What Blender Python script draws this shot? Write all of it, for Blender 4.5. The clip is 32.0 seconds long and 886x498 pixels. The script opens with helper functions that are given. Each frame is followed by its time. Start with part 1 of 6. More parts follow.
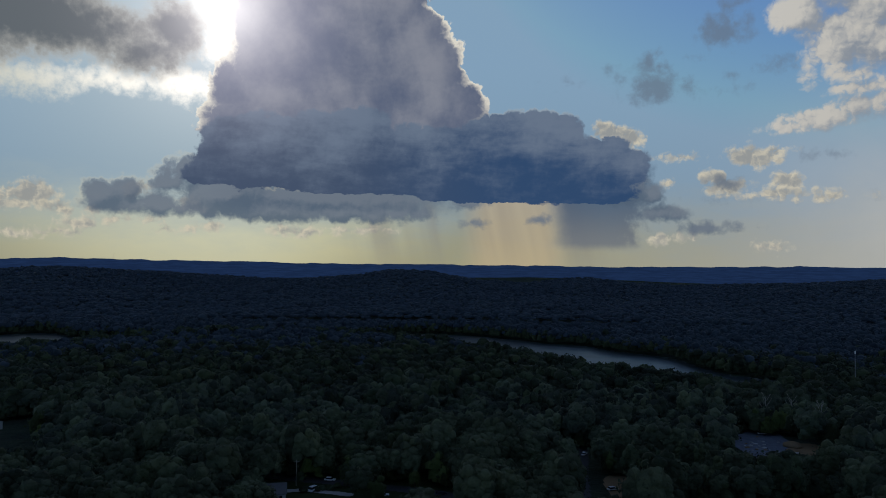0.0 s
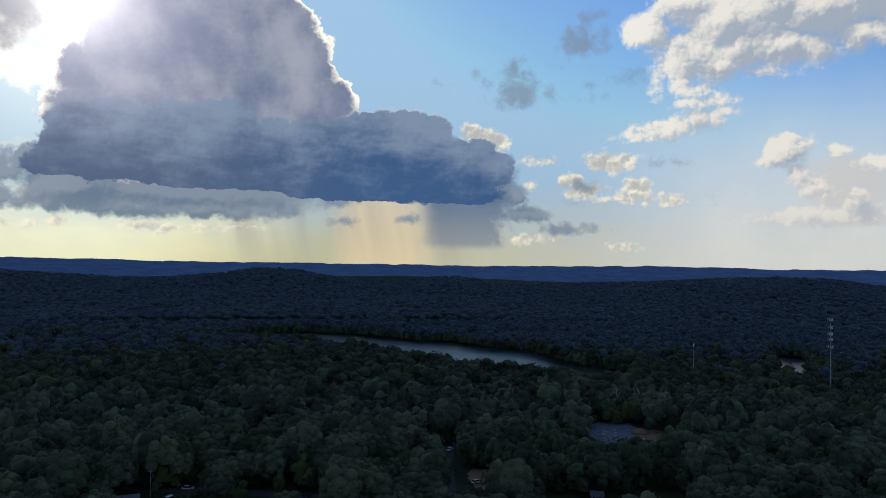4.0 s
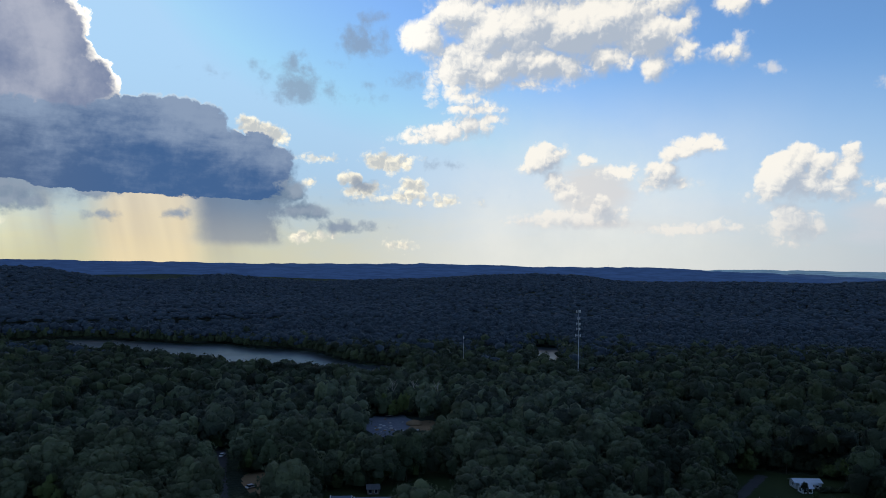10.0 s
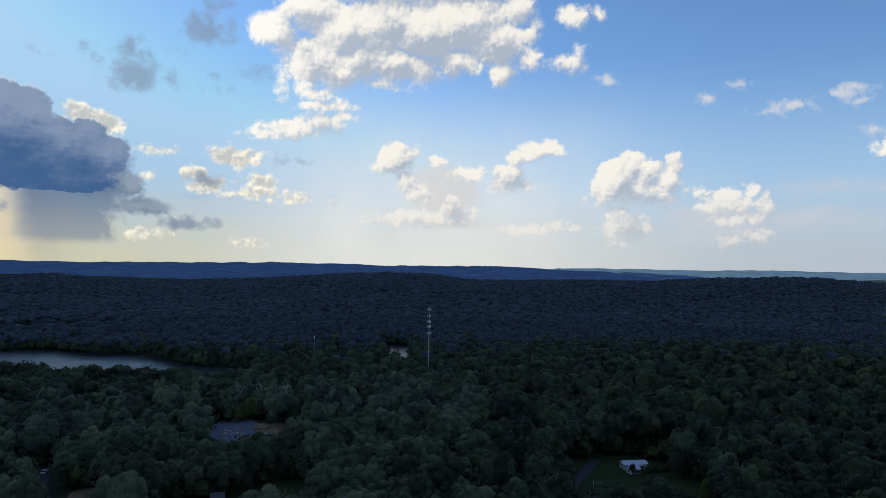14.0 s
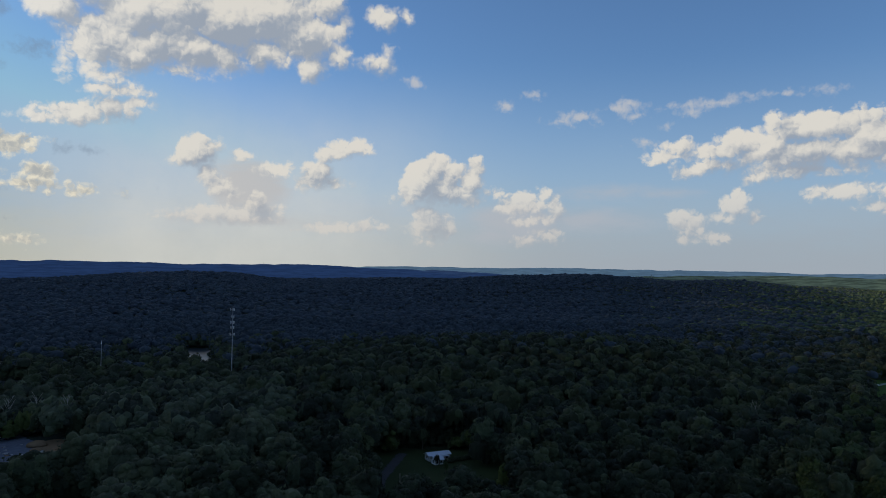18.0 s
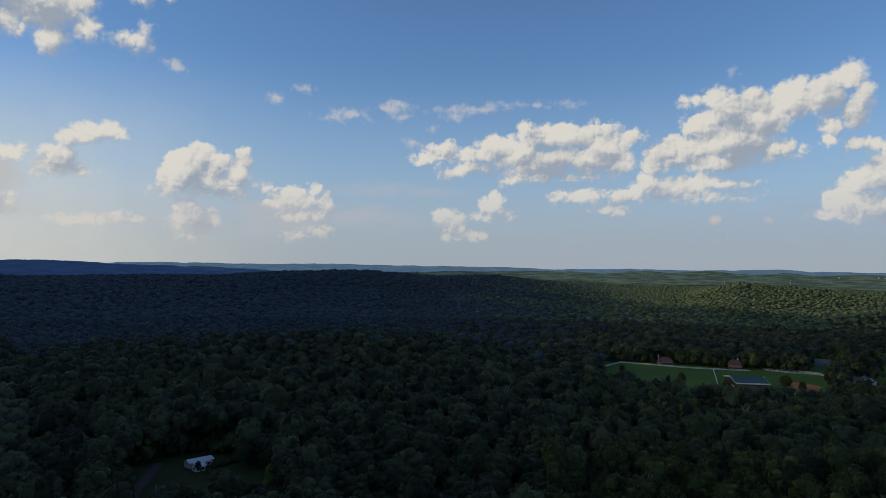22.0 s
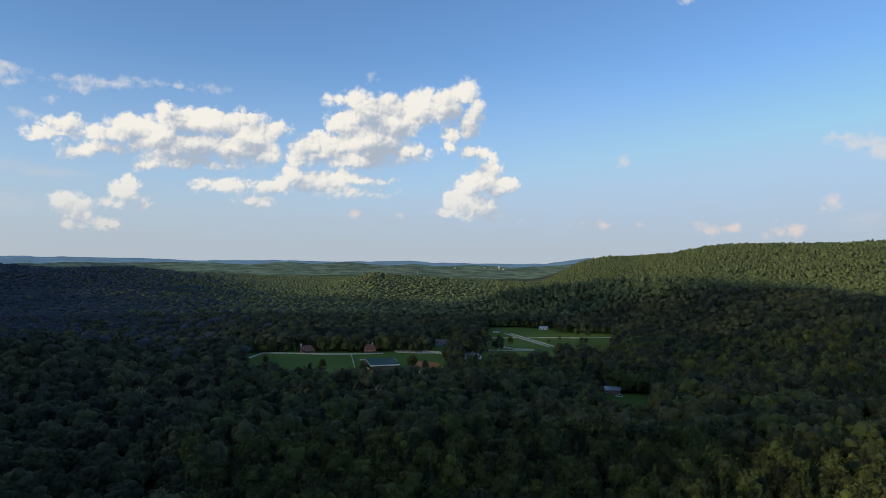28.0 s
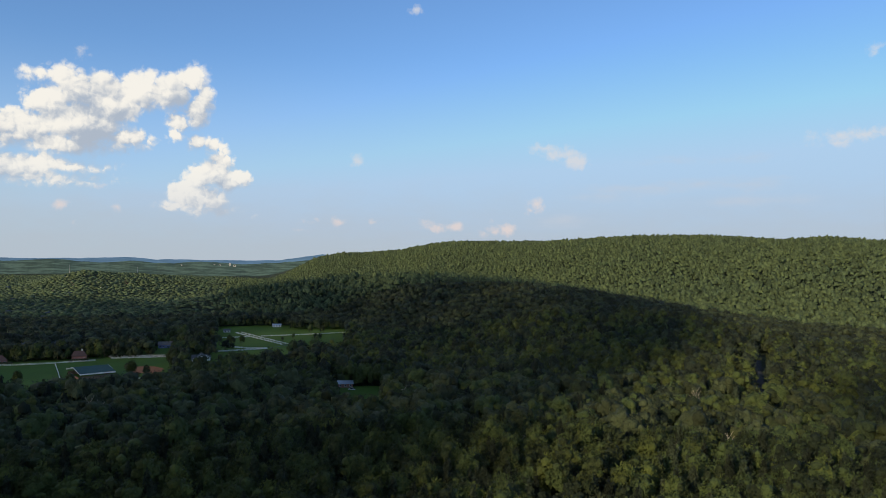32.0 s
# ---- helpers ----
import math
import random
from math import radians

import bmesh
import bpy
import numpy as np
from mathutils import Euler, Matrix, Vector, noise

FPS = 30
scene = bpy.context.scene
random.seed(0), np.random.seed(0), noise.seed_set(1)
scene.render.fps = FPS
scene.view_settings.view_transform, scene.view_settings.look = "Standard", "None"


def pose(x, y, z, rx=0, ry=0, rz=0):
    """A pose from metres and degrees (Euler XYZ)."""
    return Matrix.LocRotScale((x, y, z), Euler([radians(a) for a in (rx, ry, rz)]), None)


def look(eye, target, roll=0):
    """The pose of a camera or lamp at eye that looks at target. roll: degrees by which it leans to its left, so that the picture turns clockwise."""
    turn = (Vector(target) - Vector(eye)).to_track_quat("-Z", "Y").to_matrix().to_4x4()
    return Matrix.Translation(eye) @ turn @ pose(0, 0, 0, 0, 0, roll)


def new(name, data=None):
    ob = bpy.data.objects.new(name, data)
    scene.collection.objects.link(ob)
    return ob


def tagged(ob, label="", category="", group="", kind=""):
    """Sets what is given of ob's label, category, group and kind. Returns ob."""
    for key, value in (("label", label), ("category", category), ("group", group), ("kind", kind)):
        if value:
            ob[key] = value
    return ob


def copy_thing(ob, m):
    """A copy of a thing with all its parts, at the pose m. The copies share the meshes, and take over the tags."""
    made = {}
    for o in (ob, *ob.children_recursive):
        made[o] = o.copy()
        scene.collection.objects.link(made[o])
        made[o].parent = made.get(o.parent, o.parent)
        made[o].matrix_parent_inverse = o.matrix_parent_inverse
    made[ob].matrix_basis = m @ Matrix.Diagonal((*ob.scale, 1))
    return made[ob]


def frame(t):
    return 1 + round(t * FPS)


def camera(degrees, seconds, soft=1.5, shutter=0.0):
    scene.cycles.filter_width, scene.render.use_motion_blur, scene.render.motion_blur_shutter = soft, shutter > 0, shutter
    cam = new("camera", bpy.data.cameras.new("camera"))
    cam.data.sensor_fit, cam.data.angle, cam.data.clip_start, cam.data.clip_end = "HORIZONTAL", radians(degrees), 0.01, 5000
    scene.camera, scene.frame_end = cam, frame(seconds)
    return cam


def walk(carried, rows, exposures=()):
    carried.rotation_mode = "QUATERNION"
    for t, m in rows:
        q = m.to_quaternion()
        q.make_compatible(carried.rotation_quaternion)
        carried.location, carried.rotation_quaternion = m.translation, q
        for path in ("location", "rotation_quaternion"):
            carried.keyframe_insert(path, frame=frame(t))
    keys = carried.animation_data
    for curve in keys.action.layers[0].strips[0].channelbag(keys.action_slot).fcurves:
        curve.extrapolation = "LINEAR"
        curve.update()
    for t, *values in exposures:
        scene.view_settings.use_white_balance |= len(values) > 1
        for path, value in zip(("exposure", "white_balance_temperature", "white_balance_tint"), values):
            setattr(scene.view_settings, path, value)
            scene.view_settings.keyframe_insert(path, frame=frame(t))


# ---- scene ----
# The camera hovers at one spot and turns to the right.
EYE = 90.0
cam = camera(64.7, 32.0, soft=0.85)
PATH = [
    (0, pose(0, 0, EYE, 91.19, -0.67, 0.00)),
    (0.5, pose(0, 0, EYE, 91.17, -0.66, -1.13)),
    (1, pose(0, 0, EYE, 91.16, -0.66, -2.27)),
    (1.5, pose(0, 0, EYE, 91.17, -0.66, -3.42)),
    (2, pose(0, 0, EYE, 91.17, -0.69, -4.62)),
    (2.5, pose(0, 0, EYE, 91.19, -0.70, -5.95)),
    (3, pose(0, 0, EYE, 91.24, -0.72, -7.38)),
    (3.5, pose(0, 0, EYE, 91.23, -0.84, -9.02)),
    (5.5, pose(0, 0, EYE, 91.25, -0.82, -15.75)),
    (6, pose(0, 0, EYE, 91.25, -0.85, -17.27)),
    (6.5, pose(0, 0, EYE, 91.25, -0.84, -18.60)),
    (7, pose(0, 0, EYE, 91.24, -0.88, -19.98)),
    (7.5, pose(0, 0, EYE, 91.23, -0.87, -21.59)),
    (8, pose(0, 0, EYE, 91.24, -0.90, -23.27)),
    (8.5, pose(0, 0, EYE, 91.28, -0.90, -24.70)),
    (9, pose(0, 0, EYE, 91.27, -0.89, -26.07)),
    (9.5, pose(0, 0, EYE, 91.27, -0.91, -27.39)),
    (10, pose(0, 0, EYE, 91.30, -0.92, -28.71)),
    (10.5, pose(0, 0, EYE, 91.32, -0.90, -30.03)),
    (11, pose(0, 0, EYE, 91.32, -0.93, -31.32)),
    (11.5, pose(0, 0, EYE, 91.34, -0.93, -32.55)),
    (12, pose(0, 0, EYE, 91.35, -0.95, -33.74)),
    (12.5, pose(0, 0, EYE, 91.35, -0.96, -35.15)),
    (13, pose(0, 0, EYE, 91.38, -0.96, -36.92)),
    (13.5, pose(0, 0, EYE, 91.38, -0.97, -38.86)),
    (14, pose(0, 0, EYE, 91.39, -0.95, -40.80)),
    (14.5, pose(0, 0, EYE, 91.39, -0.93, -42.44)),
    (16.5, pose(0, 0, EYE, 91.44, -0.89, -49.73)),
    (17, pose(0, 0, EYE, 91.46, -0.89, -51.93)),
    (17.5, pose(0, 0, EYE, 91.46, -0.87, -54.16)),
    (18, pose(0, 0, EYE, 91.48, -0.83, -56.38)),
    (18.5, pose(0, 0, EYE, 91.51, -0.87, -58.65)),
    (19, pose(0, 0, EYE, 91.53, -0.82, -60.85)),
    (19.5, pose(0, 0, EYE, 91.53, -0.82, -63.03)),
    (20, pose(0, 0, EYE, 91.52, -0.83, -65.28)),
    (20.5, pose(0, 0, EYE, 91.52, -0.85, -67.74)),
    (21, pose(0, 0, EYE, 91.49, -0.82, -70.16)),
    (21.5, pose(0, 0, EYE, 91.45, -0.79, -72.60)),
    (22, pose(0, 0, EYE, 91.40, -0.81, -75.07)),
    (22.5, pose(0, 0, EYE, 91.38, -0.79, -77.53)),
    (23, pose(0, 0, EYE, 91.34, -0.84, -79.98)),
    (23.5, pose(0, 0, EYE, 91.31, -0.82, -82.42)),
    (24, pose(0, 0, EYE, 91.28, -0.83, -84.89)),
    (24.5, pose(0, 0, EYE, 91.25, -0.82, -87.40)),
    (25, pose(0, 0, EYE, 91.22, -0.80, -89.83)),
    (25.5, pose(0, 0, EYE, 91.18, -0.81, -92.07)),
    (27.5, pose(0, 0, EYE, 91.11, -0.83, -101.18)),
    (28, pose(0, 0, EYE, 91.09, -0.86, -103.58)),
    (28.5, pose(0, 0, EYE, 91.10, -0.86, -106.03)),
    (29, pose(0, 0, EYE, 91.09, -0.85, -108.59)),
    (29.5, pose(0, 0, EYE, 91.09, -0.85, -111.09)),
    (30, pose(0, 0, EYE, 91.07, -0.80, -113.61)),
    (30.5, pose(0, 0, EYE, 91.08, -0.84, -115.82)),
    (31, pose(0, 0, EYE, 91.07, -0.81, -118.53)),
    (31.5, pose(0, 0, EYE, 91.11, -0.78, -121.44)),
    (32, pose(0, 0, EYE, 91.09, -0.72, -125.09)),
]
EXPOSURES = [(0.0, -0.45), (1.0, -0.36), (3.5, 0.15), (6.0, 0.42), (10.0, 0.5), (14.0, 0.45), (17.0, 0.05), (22.0, 0.04), (25.0, 0.22), (28.0, 0.42), (32.0, 0.45)]
walk(cam, PATH, EXPOSURES)

# ---- light ----
SUN_AZ, SUN_EL = -17.4, 19.4
sun_way = Vector((math.sin(radians(SUN_AZ)) * math.cos(radians(SUN_EL)), math.cos(radians(SUN_AZ)) * math.cos(radians(SUN_EL)), math.sin(radians(SUN_EL))))
sun_data = bpy.data.lights.new("sun", "SUN")
sun_data.energy, sun_data.angle, sun_data.color = 2.9, radians(0.5), (1.0, 0.82, 0.52)
sun = new("sun", sun_data)
sun.matrix_world = look(sun_way * 3000, (0, 0, 0))

world = bpy.data.worlds.new("sky")
scene.world = world
world.use_nodes = True
WT = world.node_tree
WT.nodes.clear()


def nd(tree, kind):
    return tree.nodes.new(kind)


def plug(tree, sock, v):
    if isinstance(v, bpy.types.NodeSocket):
        tree.links.new(v, sock)
    elif v is not None:
        sock.default_value = v


def num(tree, op, a, b=None, c=None, clamp=False):
    n = nd(tree, "ShaderNodeMath")
    n.operation, n.use_clamp = op, clamp
    for i, v in enumerate((a, b, c)):
        plug(tree, n.inputs[i], v)
    return n.outputs[0]


def vec(tree, op, a, b=None, c=None):
    n = nd(tree, "ShaderNodeVectorMath")
    n.operation = op
    for i, v in enumerate((a, b, c)):
        plug(tree, n.inputs[i], v)
    return n.outputs["Value"] if op in ("LENGTH", "DOT_PRODUCT") else n.outputs[0]


def step(tree, v, lo, hi, a=0.0, b=1.0):
    n = nd(tree, "ShaderNodeMapRange")
    n.interpolation_type = "SMOOTHSTEP"
    for i, x in enumerate((v, lo, hi, a, b)):
        plug(tree, n.inputs[i], x)
    return n.outputs[0]


def blend(tree, f, a, b, mode="MIX"):
    n = nd(tree, "ShaderNodeMix")
    n.data_type, n.blend_type = "RGBA", mode
    plug(tree, n.inputs[0], f)
    plug(tree, n.inputs[6], a if isinstance(a, bpy.types.NodeSocket) else (*a, 1))
    plug(tree, n.inputs[7], b if isinstance(b, bpy.types.NodeSocket) else (*b, 1))
    return n.outputs[2]


def grain(tree, v, scale, detail=4.0, rough=0.55, dims="3D"):
    n = nd(tree, "ShaderNodeTexNoise")
    n.noise_dimensions = dims
    plug(tree, n.inputs["Vector"], v)
    n.inputs["Scale"].default_value, n.inputs["Detail"].default_value, n.inputs["Roughness"].default_value = scale, detail, rough
    return n.outputs["Fac"]


def puff(layer, az, el, w, h):
    layer.append((az, el, w, h))


# Clouds by their bearing and height in degrees, with half widths and half heights.
tower = []
puff(tower, -8.7, 15.5, 8.58, 6.42)
puff(tower, -4.1, 15.2, 6.09, 4.77)
puff(tower, -4.6, 18.2, 4.99, 3.29)
puff(tower, -10.6, 20.4, 7.40, 3.65)
puff(tower, -0.3, 12.7, 4.08, 2.58)
puff(tower, -8.6, 10.6, 11.22, 4.00)
puff(tower, -14.1, 17.6, 3.07, 3.71)
puff(tower, -15.7, 12.4, 2.15, 2.57)
puff(tower, -17.3, 13.6, 1.53, 2.11)
puff(tower, -17.0, 10.9, 2.55, 1.72)
puff(tower, -7.0, 23.0, 9.13, 3.16)
deck = []
puff(deck, -13.9, 8.6, 5.45, 3.18)
puff(deck, -16.5, 9.4, 2.82, 2.00)
puff(deck, -18.0, 7.8, 1.68, 1.95)
puff(deck, -10.4, 10.5, 2.69, 1.60)
puff(deck, -6.8, 10.9, 2.75, 1.61)
puff(deck, -8.6, 8.6, 9.01, 2.79)
puff(deck, -1.2, 8.4, 10.10, 2.82)
puff(deck, 6.6, 9.3, 5.94, 2.93)
puff(deck, 7.8, 11.2, 2.83, 1.16)
puff(deck, 4.3, 10.7, 2.77, 1.35)
puff(deck, 12.1, 8.2, 3.90, 2.14)
puff(deck, 14.8, 7.8, 1.56, 1.59)
puff(deck, 11.6, 6.2, 4.22, 1.98)
puff(deck, 3.4, 6.3, 7.81, 2.29)
puff(deck, -7.6, 6.9, 9.93, 2.27)
puff(deck, -15.6, 6.8, 3.44, 2.03)
puff(deck, -18.4, 7.1, 1.67, 1.74)
puff(deck, -19.6, 6.2, 1.48, 1.12)
shelf = []
puff(shelf, -26.1, 4.9, 1.50, 1.08)
puff(shelf, -24.5, 5.4, 1.07, 0.84)
puff(shelf, -23.4, 4.3, 3.12, 0.63)
puff(shelf, -21.4, 4.0, 5.21, 0.47)
puff(shelf, -20.3, 6.9, 1.96, 1.03)
puff(shelf, -21.5, 6.1, 1.36, 0.77)
puff(shelf, -17.5, 5.2, 2.95, 1.67)
puff(shelf, -13.9, 4.1, 5.23, 0.90)
puff(shelf, -8.5, 4.1, 5.42, 0.82)
puff(shelf, -3.9, 4.1, 2.54, 0.60)
puff(shelf, -10.3, 5.1, 8.91, 0.82)
puff(shelf, 2.3, 3.3, 0.74, 0.23)
puff(shelf, 7.7, 3.6, 0.46, 0.23)
puff(shelf, 2.0, 5.0, 1.30, 0.46)
puff(shelf, 17.1, 4.2, 1.19, 0.53)
puff(shelf, 18.6, 4.1, 0.75, 0.44)
puff(shelf, 20.8, 3.0, 1.62, 0.43)
puff(shelf, 16.4, 5.6, 1.11, 0.79)
puff(shelf, 14.3, 6.1, 2.18, 1.25)
puff(shelf, 22.0, 6.3, 1.20, 0.43)
gloom = []
puff(gloom, -30.7, 16.7, 9.31, 2.66)
puff(gloom, -23.4, 15.2, 3.92, 1.68)
puff(gloom, -35.9, 15.3, 7.37, 2.46)
puff(gloom, -21.3, 17.3, 2.51, 2.19)
puff(gloom, -41.6, 14.8, 5.24, 2.94)
glow = []
puff(glow, -16.9, 19.2, 3.20, 2.00)
puff(glow, -30.9, 12.7, 3.77, 1.37)
puff(glow, -25.5, 13.1, 4.17, 1.12)
puff(glow, -20.6, 13.3, 3.26, 1.49)
puff(glow, -35.2, 12.2, 3.73, 1.46)
puff(glow, -18.2, 16.4, 1.26, 2.04)
cream = []
puff(cream, 13.2, 10.4, 1.85, 0.88)
puff(cream, 15.0, 9.9, 1.13, 0.96)
puff(cream, -30.8, 4.5, 2.12, 0.87)
puff(cream, -28.9, 3.8, 0.99, 0.49)
puff(cream, -31.8, 4.8, 1.01, 0.47)
puff(cream, -23.8, 5.3, 0.85, 0.59)
puff(cream, -20.0, 4.3, 0.90, 0.61)
puff(cream, -16.3, 4.9, 0.85, 0.44)
puff(cream, -20.2, 2.5, 1.63, 0.22)
puff(cream, -11.2, 2.4, 2.45, 0.32)
puff(cream, -14.7, 2.6, 1.30, 0.22)
puff(cream, -28.6, 2.0, 2.14, 0.20)
puff(cream, -6.7, 2.6, 1.83, 0.28)
puff(cream, -31.4, 3.9, 1.69, 0.55)
puff(cream, -30.1, 5.1, 1.04, 0.56)
puff(cream, -27.2, 2.6, 1.47, 0.33)
puff(cream, -24.9, 3.1, 2.29, 0.25)
puff(cream, -26.8, 3.6, 0.74, 0.37)
puff(cream, -31.7, 1.9, 1.01, 0.24)
puff(cream, -13.0, 2.5, 1.14, 0.27)
puff(cream, -9.4, 2.8, 1.35, 0.37)
puff(cream, -21.8, 2.3, 1.04, 0.26)
puff(cream, -18.5, 2.8, 1.08, 0.26)
puff(cream, 23.9, 8.2, 1.92, 0.91)
puff(cream, 25.3, 8.6, 1.37, 0.54)
puff(cream, 26.4, 6.4, 1.18, 0.63)
puff(cream, 22.3, 6.1, 2.21, 0.64)
puff(cream, 25.3, 5.5, 2.73, 0.41)
puff(cream, 28.2, 5.2, 1.88, 0.23)
puff(cream, 18.9, 8.4, 1.11, 0.27)
puff(cream, 21.1, 6.8, 1.02, 0.55)
puff(cream, 18.0, 6.5, 0.70, 0.41)
puff(cream, 17.3, 2.2, 0.93, 0.37)
puff(cream, 19.5, 2.2, 0.92, 0.23)
puff(cream, 24.9, 1.5, 1.14, 0.50)
dim = []
puff(dim, 16.4, 13.8, 2.88, 1.23)
puff(dim, 16.6, 15.6, 1.21, 0.87)
puff(dim, 14.3, 14.3, 1.02, 0.44)
puff(dim, 21.9, 17.6, 2.13, 1.27)
puff(dim, 22.6, 19.2, 0.92, 0.67)
puff(dim, 25.6, 14.8, 1.09, 0.69)
puff(dim, 10.4, 14.4, 1.19, 0.39)
puff(dim, 13.2, 15.4, 0.42, 0.30)
puff(dim, 20.1, 15.5, 0.42, 0.26)
puff(dim, 21.9, 13.2, 0.92, 0.27)
puff(dim, 22.2, 14.3, 0.42, 0.22)
puff(dim, 27.5, 8.2, 1.35, 0.18)
puff(dim, 20.7, 3.1, 1.75, 0.51)
puff(dim, 21.3, 6.4, 1.11, 0.41)
puff(dim, 25.3, 5.2, 2.27, 0.18)
cumulus = []
puff(cumulus, 27.0, 18.0, 1.99, 1.46)
puff(cumulus, 29.9, 19.7, 2.85, 1.86)
puff(cumulus, 29.1, 16.9, 2.38, 1.11)
puff(cumulus, 30.5, 14.8, 2.85, 1.04)
puff(cumulus, 30.1, 13.7, 2.06, 0.53)
puff(cumulus, 35.5, 18.9, 3.45, 2.52)
puff(cumulus, 33.7, 16.2, 2.88, 1.73)
puff(cumulus, 34.6, 14.5, 2.79, 0.61)
puff(cumulus, 38.7, 18.5, 3.91, 2.53)
puff(cumulus, 38.8, 15.9, 1.95, 1.30)
puff(cumulus, 42.0, 19.3, 3.88, 2.50)
puff(cumulus, 41.6, 16.3, 2.41, 1.29)
puff(cumulus, 44.8, 18.0, 2.84, 2.11)
puff(cumulus, 45.5, 15.4, 1.28, 1.21)
puff(cumulus, 47.5, 16.6, 1.22, 0.93)
puff(cumulus, 47.7, 18.6, 0.90, 1.04)
puff(cumulus, 46.1, 20.3, 1.91, 1.39)
puff(cumulus, 31.0, 12.7, 2.07, 0.35)
puff(cumulus, 37.3, 22.6, 11.97, 2.41)
puff(cumulus, 31.8, 15.3, 2.86, 1.65)
puff(cumulus, 30.2, 15.9, 2.85, 1.81)
puff(cumulus, 36.5, 16.3, 4.19, 1.73)
puff(cumulus, 32.2, 18.4, 2.78, 2.11)
puff(cumulus, 50.8, 16.2, 1.49, 0.92)
puff(cumulus, 51.6, 16.9, 0.79, 0.54)
puff(cumulus, 51.2, 19.6, 1.23, 0.81)
puff(cumulus, 53.2, 19.6, 0.47, 0.56)
puff(cumulus, 28.7, 10.7, 2.28, 0.62)
puff(cumulus, 30.8, 11.3, 1.38, 0.67)
puff(cumulus, 26.2, 10.1, 1.12, 0.31)
puff(cumulus, 32.4, 11.8, 0.65, 0.27)
puff(cumulus, 36.8, 8.7, 1.49, 1.14)
puff(cumulus, 36.1, 8.2, 1.11, 0.78)
puff(cumulus, 38.0, 9.2, 0.60, 0.45)
puff(cumulus, 40.2, 8.5, 0.42, 0.27)
puff(cumulus, 37.5, 7.0, 0.70, 0.69)
puff(cumulus, 38.5, 6.1, 0.88, 0.60)
puff(cumulus, 39.4, 5.5, 0.74, 0.32)
puff(cumulus, 43.1, 7.5, 1.47, 0.36)
puff(cumulus, 46.0, 7.3, 1.27, 0.90)
puff(cumulus, 45.5, 6.6, 0.91, 0.59)
puff(cumulus, 46.7, 8.8, 0.68, 0.67)
puff(cumulus, 47.7, 9.0, 0.76, 0.45)
puff(cumulus, 49.0, 9.5, 1.33, 0.53)
puff(cumulus, 47.2, 6.6, 0.90, 0.36)
puff(cumulus, 39.2, 3.9, 2.77, 0.60)
puff(cumulus, 41.3, 4.7, 0.92, 0.92)
puff(cumulus, 37.1, 3.5, 1.85, 0.32)
puff(cumulus, 41.8, 3.9, 1.66, 0.60)
puff(cumulus, 42.9, 4.3, 0.60, 0.37)
puff(cumulus, 48.6, 3.0, 2.22, 0.23)
puff(cumulus, 50.1, 3.2, 0.66, 0.45)
puff(cumulus, 54.6, 6.9, 1.68, 1.66)
puff(cumulus, 55.8, 8.2, 1.08, 0.95)
puff(cumulus, 56.9, 7.6, 1.23, 1.12)
puff(cumulus, 53.8, 6.4, 1.02, 1.23)
puff(cumulus, 56.7, 6.1, 2.87, 0.95)
puff(cumulus, 59.1, 8.1, 0.64, 0.68)
puff(cumulus, 58.5, 6.9, 1.20, 1.02)
puff(cumulus, 57.5, 5.4, 3.25, 0.39)
puff(cumulus, 60.4, 6.0, 0.94, 0.30)
puff(cumulus, 55.5, 3.6, 1.33, 1.14)
puff(cumulus, 55.0, 4.5, 1.00, 0.57)
puff(cumulus, 56.7, 3.0, 0.82, 0.78)
puff(cumulus, 55.7, 2.4, 1.25, 0.48)
puff(cumulus, 62.4, 5.4, 1.51, 0.58)
puff(cumulus, 61.3, 5.0, 1.15, 0.38)
puff(cumulus, 63.5, 5.1, 1.67, 0.62)
puff(cumulus, 64.5, 6.0, 0.51, 0.57)
puff(cumulus, 65.4, 4.8, 0.65, 0.81)
puff(cumulus, 64.1, 3.9, 1.47, 0.53)
puff(cumulus, 64.8, 2.7, 1.27, 0.74)
puff(cumulus, 63.4, 2.3, 0.74, 0.37)
puff(cumulus, 79.4, 9.8, 1.53, 0.89)
puff(cumulus, 78.1, 9.0, 1.51, 0.58)
puff(cumulus, 81.2, 9.2, 1.82, 1.08)
puff(cumulus, 81.6, 11.3, 0.50, 0.53)
puff(cumulus, 83.5, 10.4, 2.29, 0.94)
puff(cumulus, 85.3, 10.5, 2.31, 1.03)
puff(cumulus, 87.6, 10.9, 1.30, 0.85)
puff(cumulus, 88.1, 9.6, 2.32, 1.27)
puff(cumulus, 90.0, 10.2, 0.93, 0.59)
puff(cumulus, 86.7, 8.7, 3.24, 1.09)
puff(cumulus, 83.1, 8.6, 4.11, 0.95)
puff(cumulus, 77.6, 8.0, 1.77, 0.58)
puff(cumulus, 76.3, 7.6, 1.23, 0.36)
puff(cumulus, 89.1, 8.3, 1.39, 0.77)
puff(cumulus, 83.5, 7.5, 4.12, 0.50)
puff(cumulus, 75.0, 9.5, 0.87, 0.57)
puff(cumulus, 74.3, 8.7, 1.29, 0.48)
puff(cumulus, 94.8, 12.9, 0.74, 0.44)
puff(cumulus, 96.2, 12.8, 1.01, 0.75)
puff(cumulus, 97.1, 11.9, 1.83, 1.24)
puff(cumulus, 95.7, 11.1, 1.61, 1.25)
puff(cumulus, 98.9, 12.8, 1.00, 0.75)
puff(cumulus, 99.6, 11.4, 2.03, 1.68)
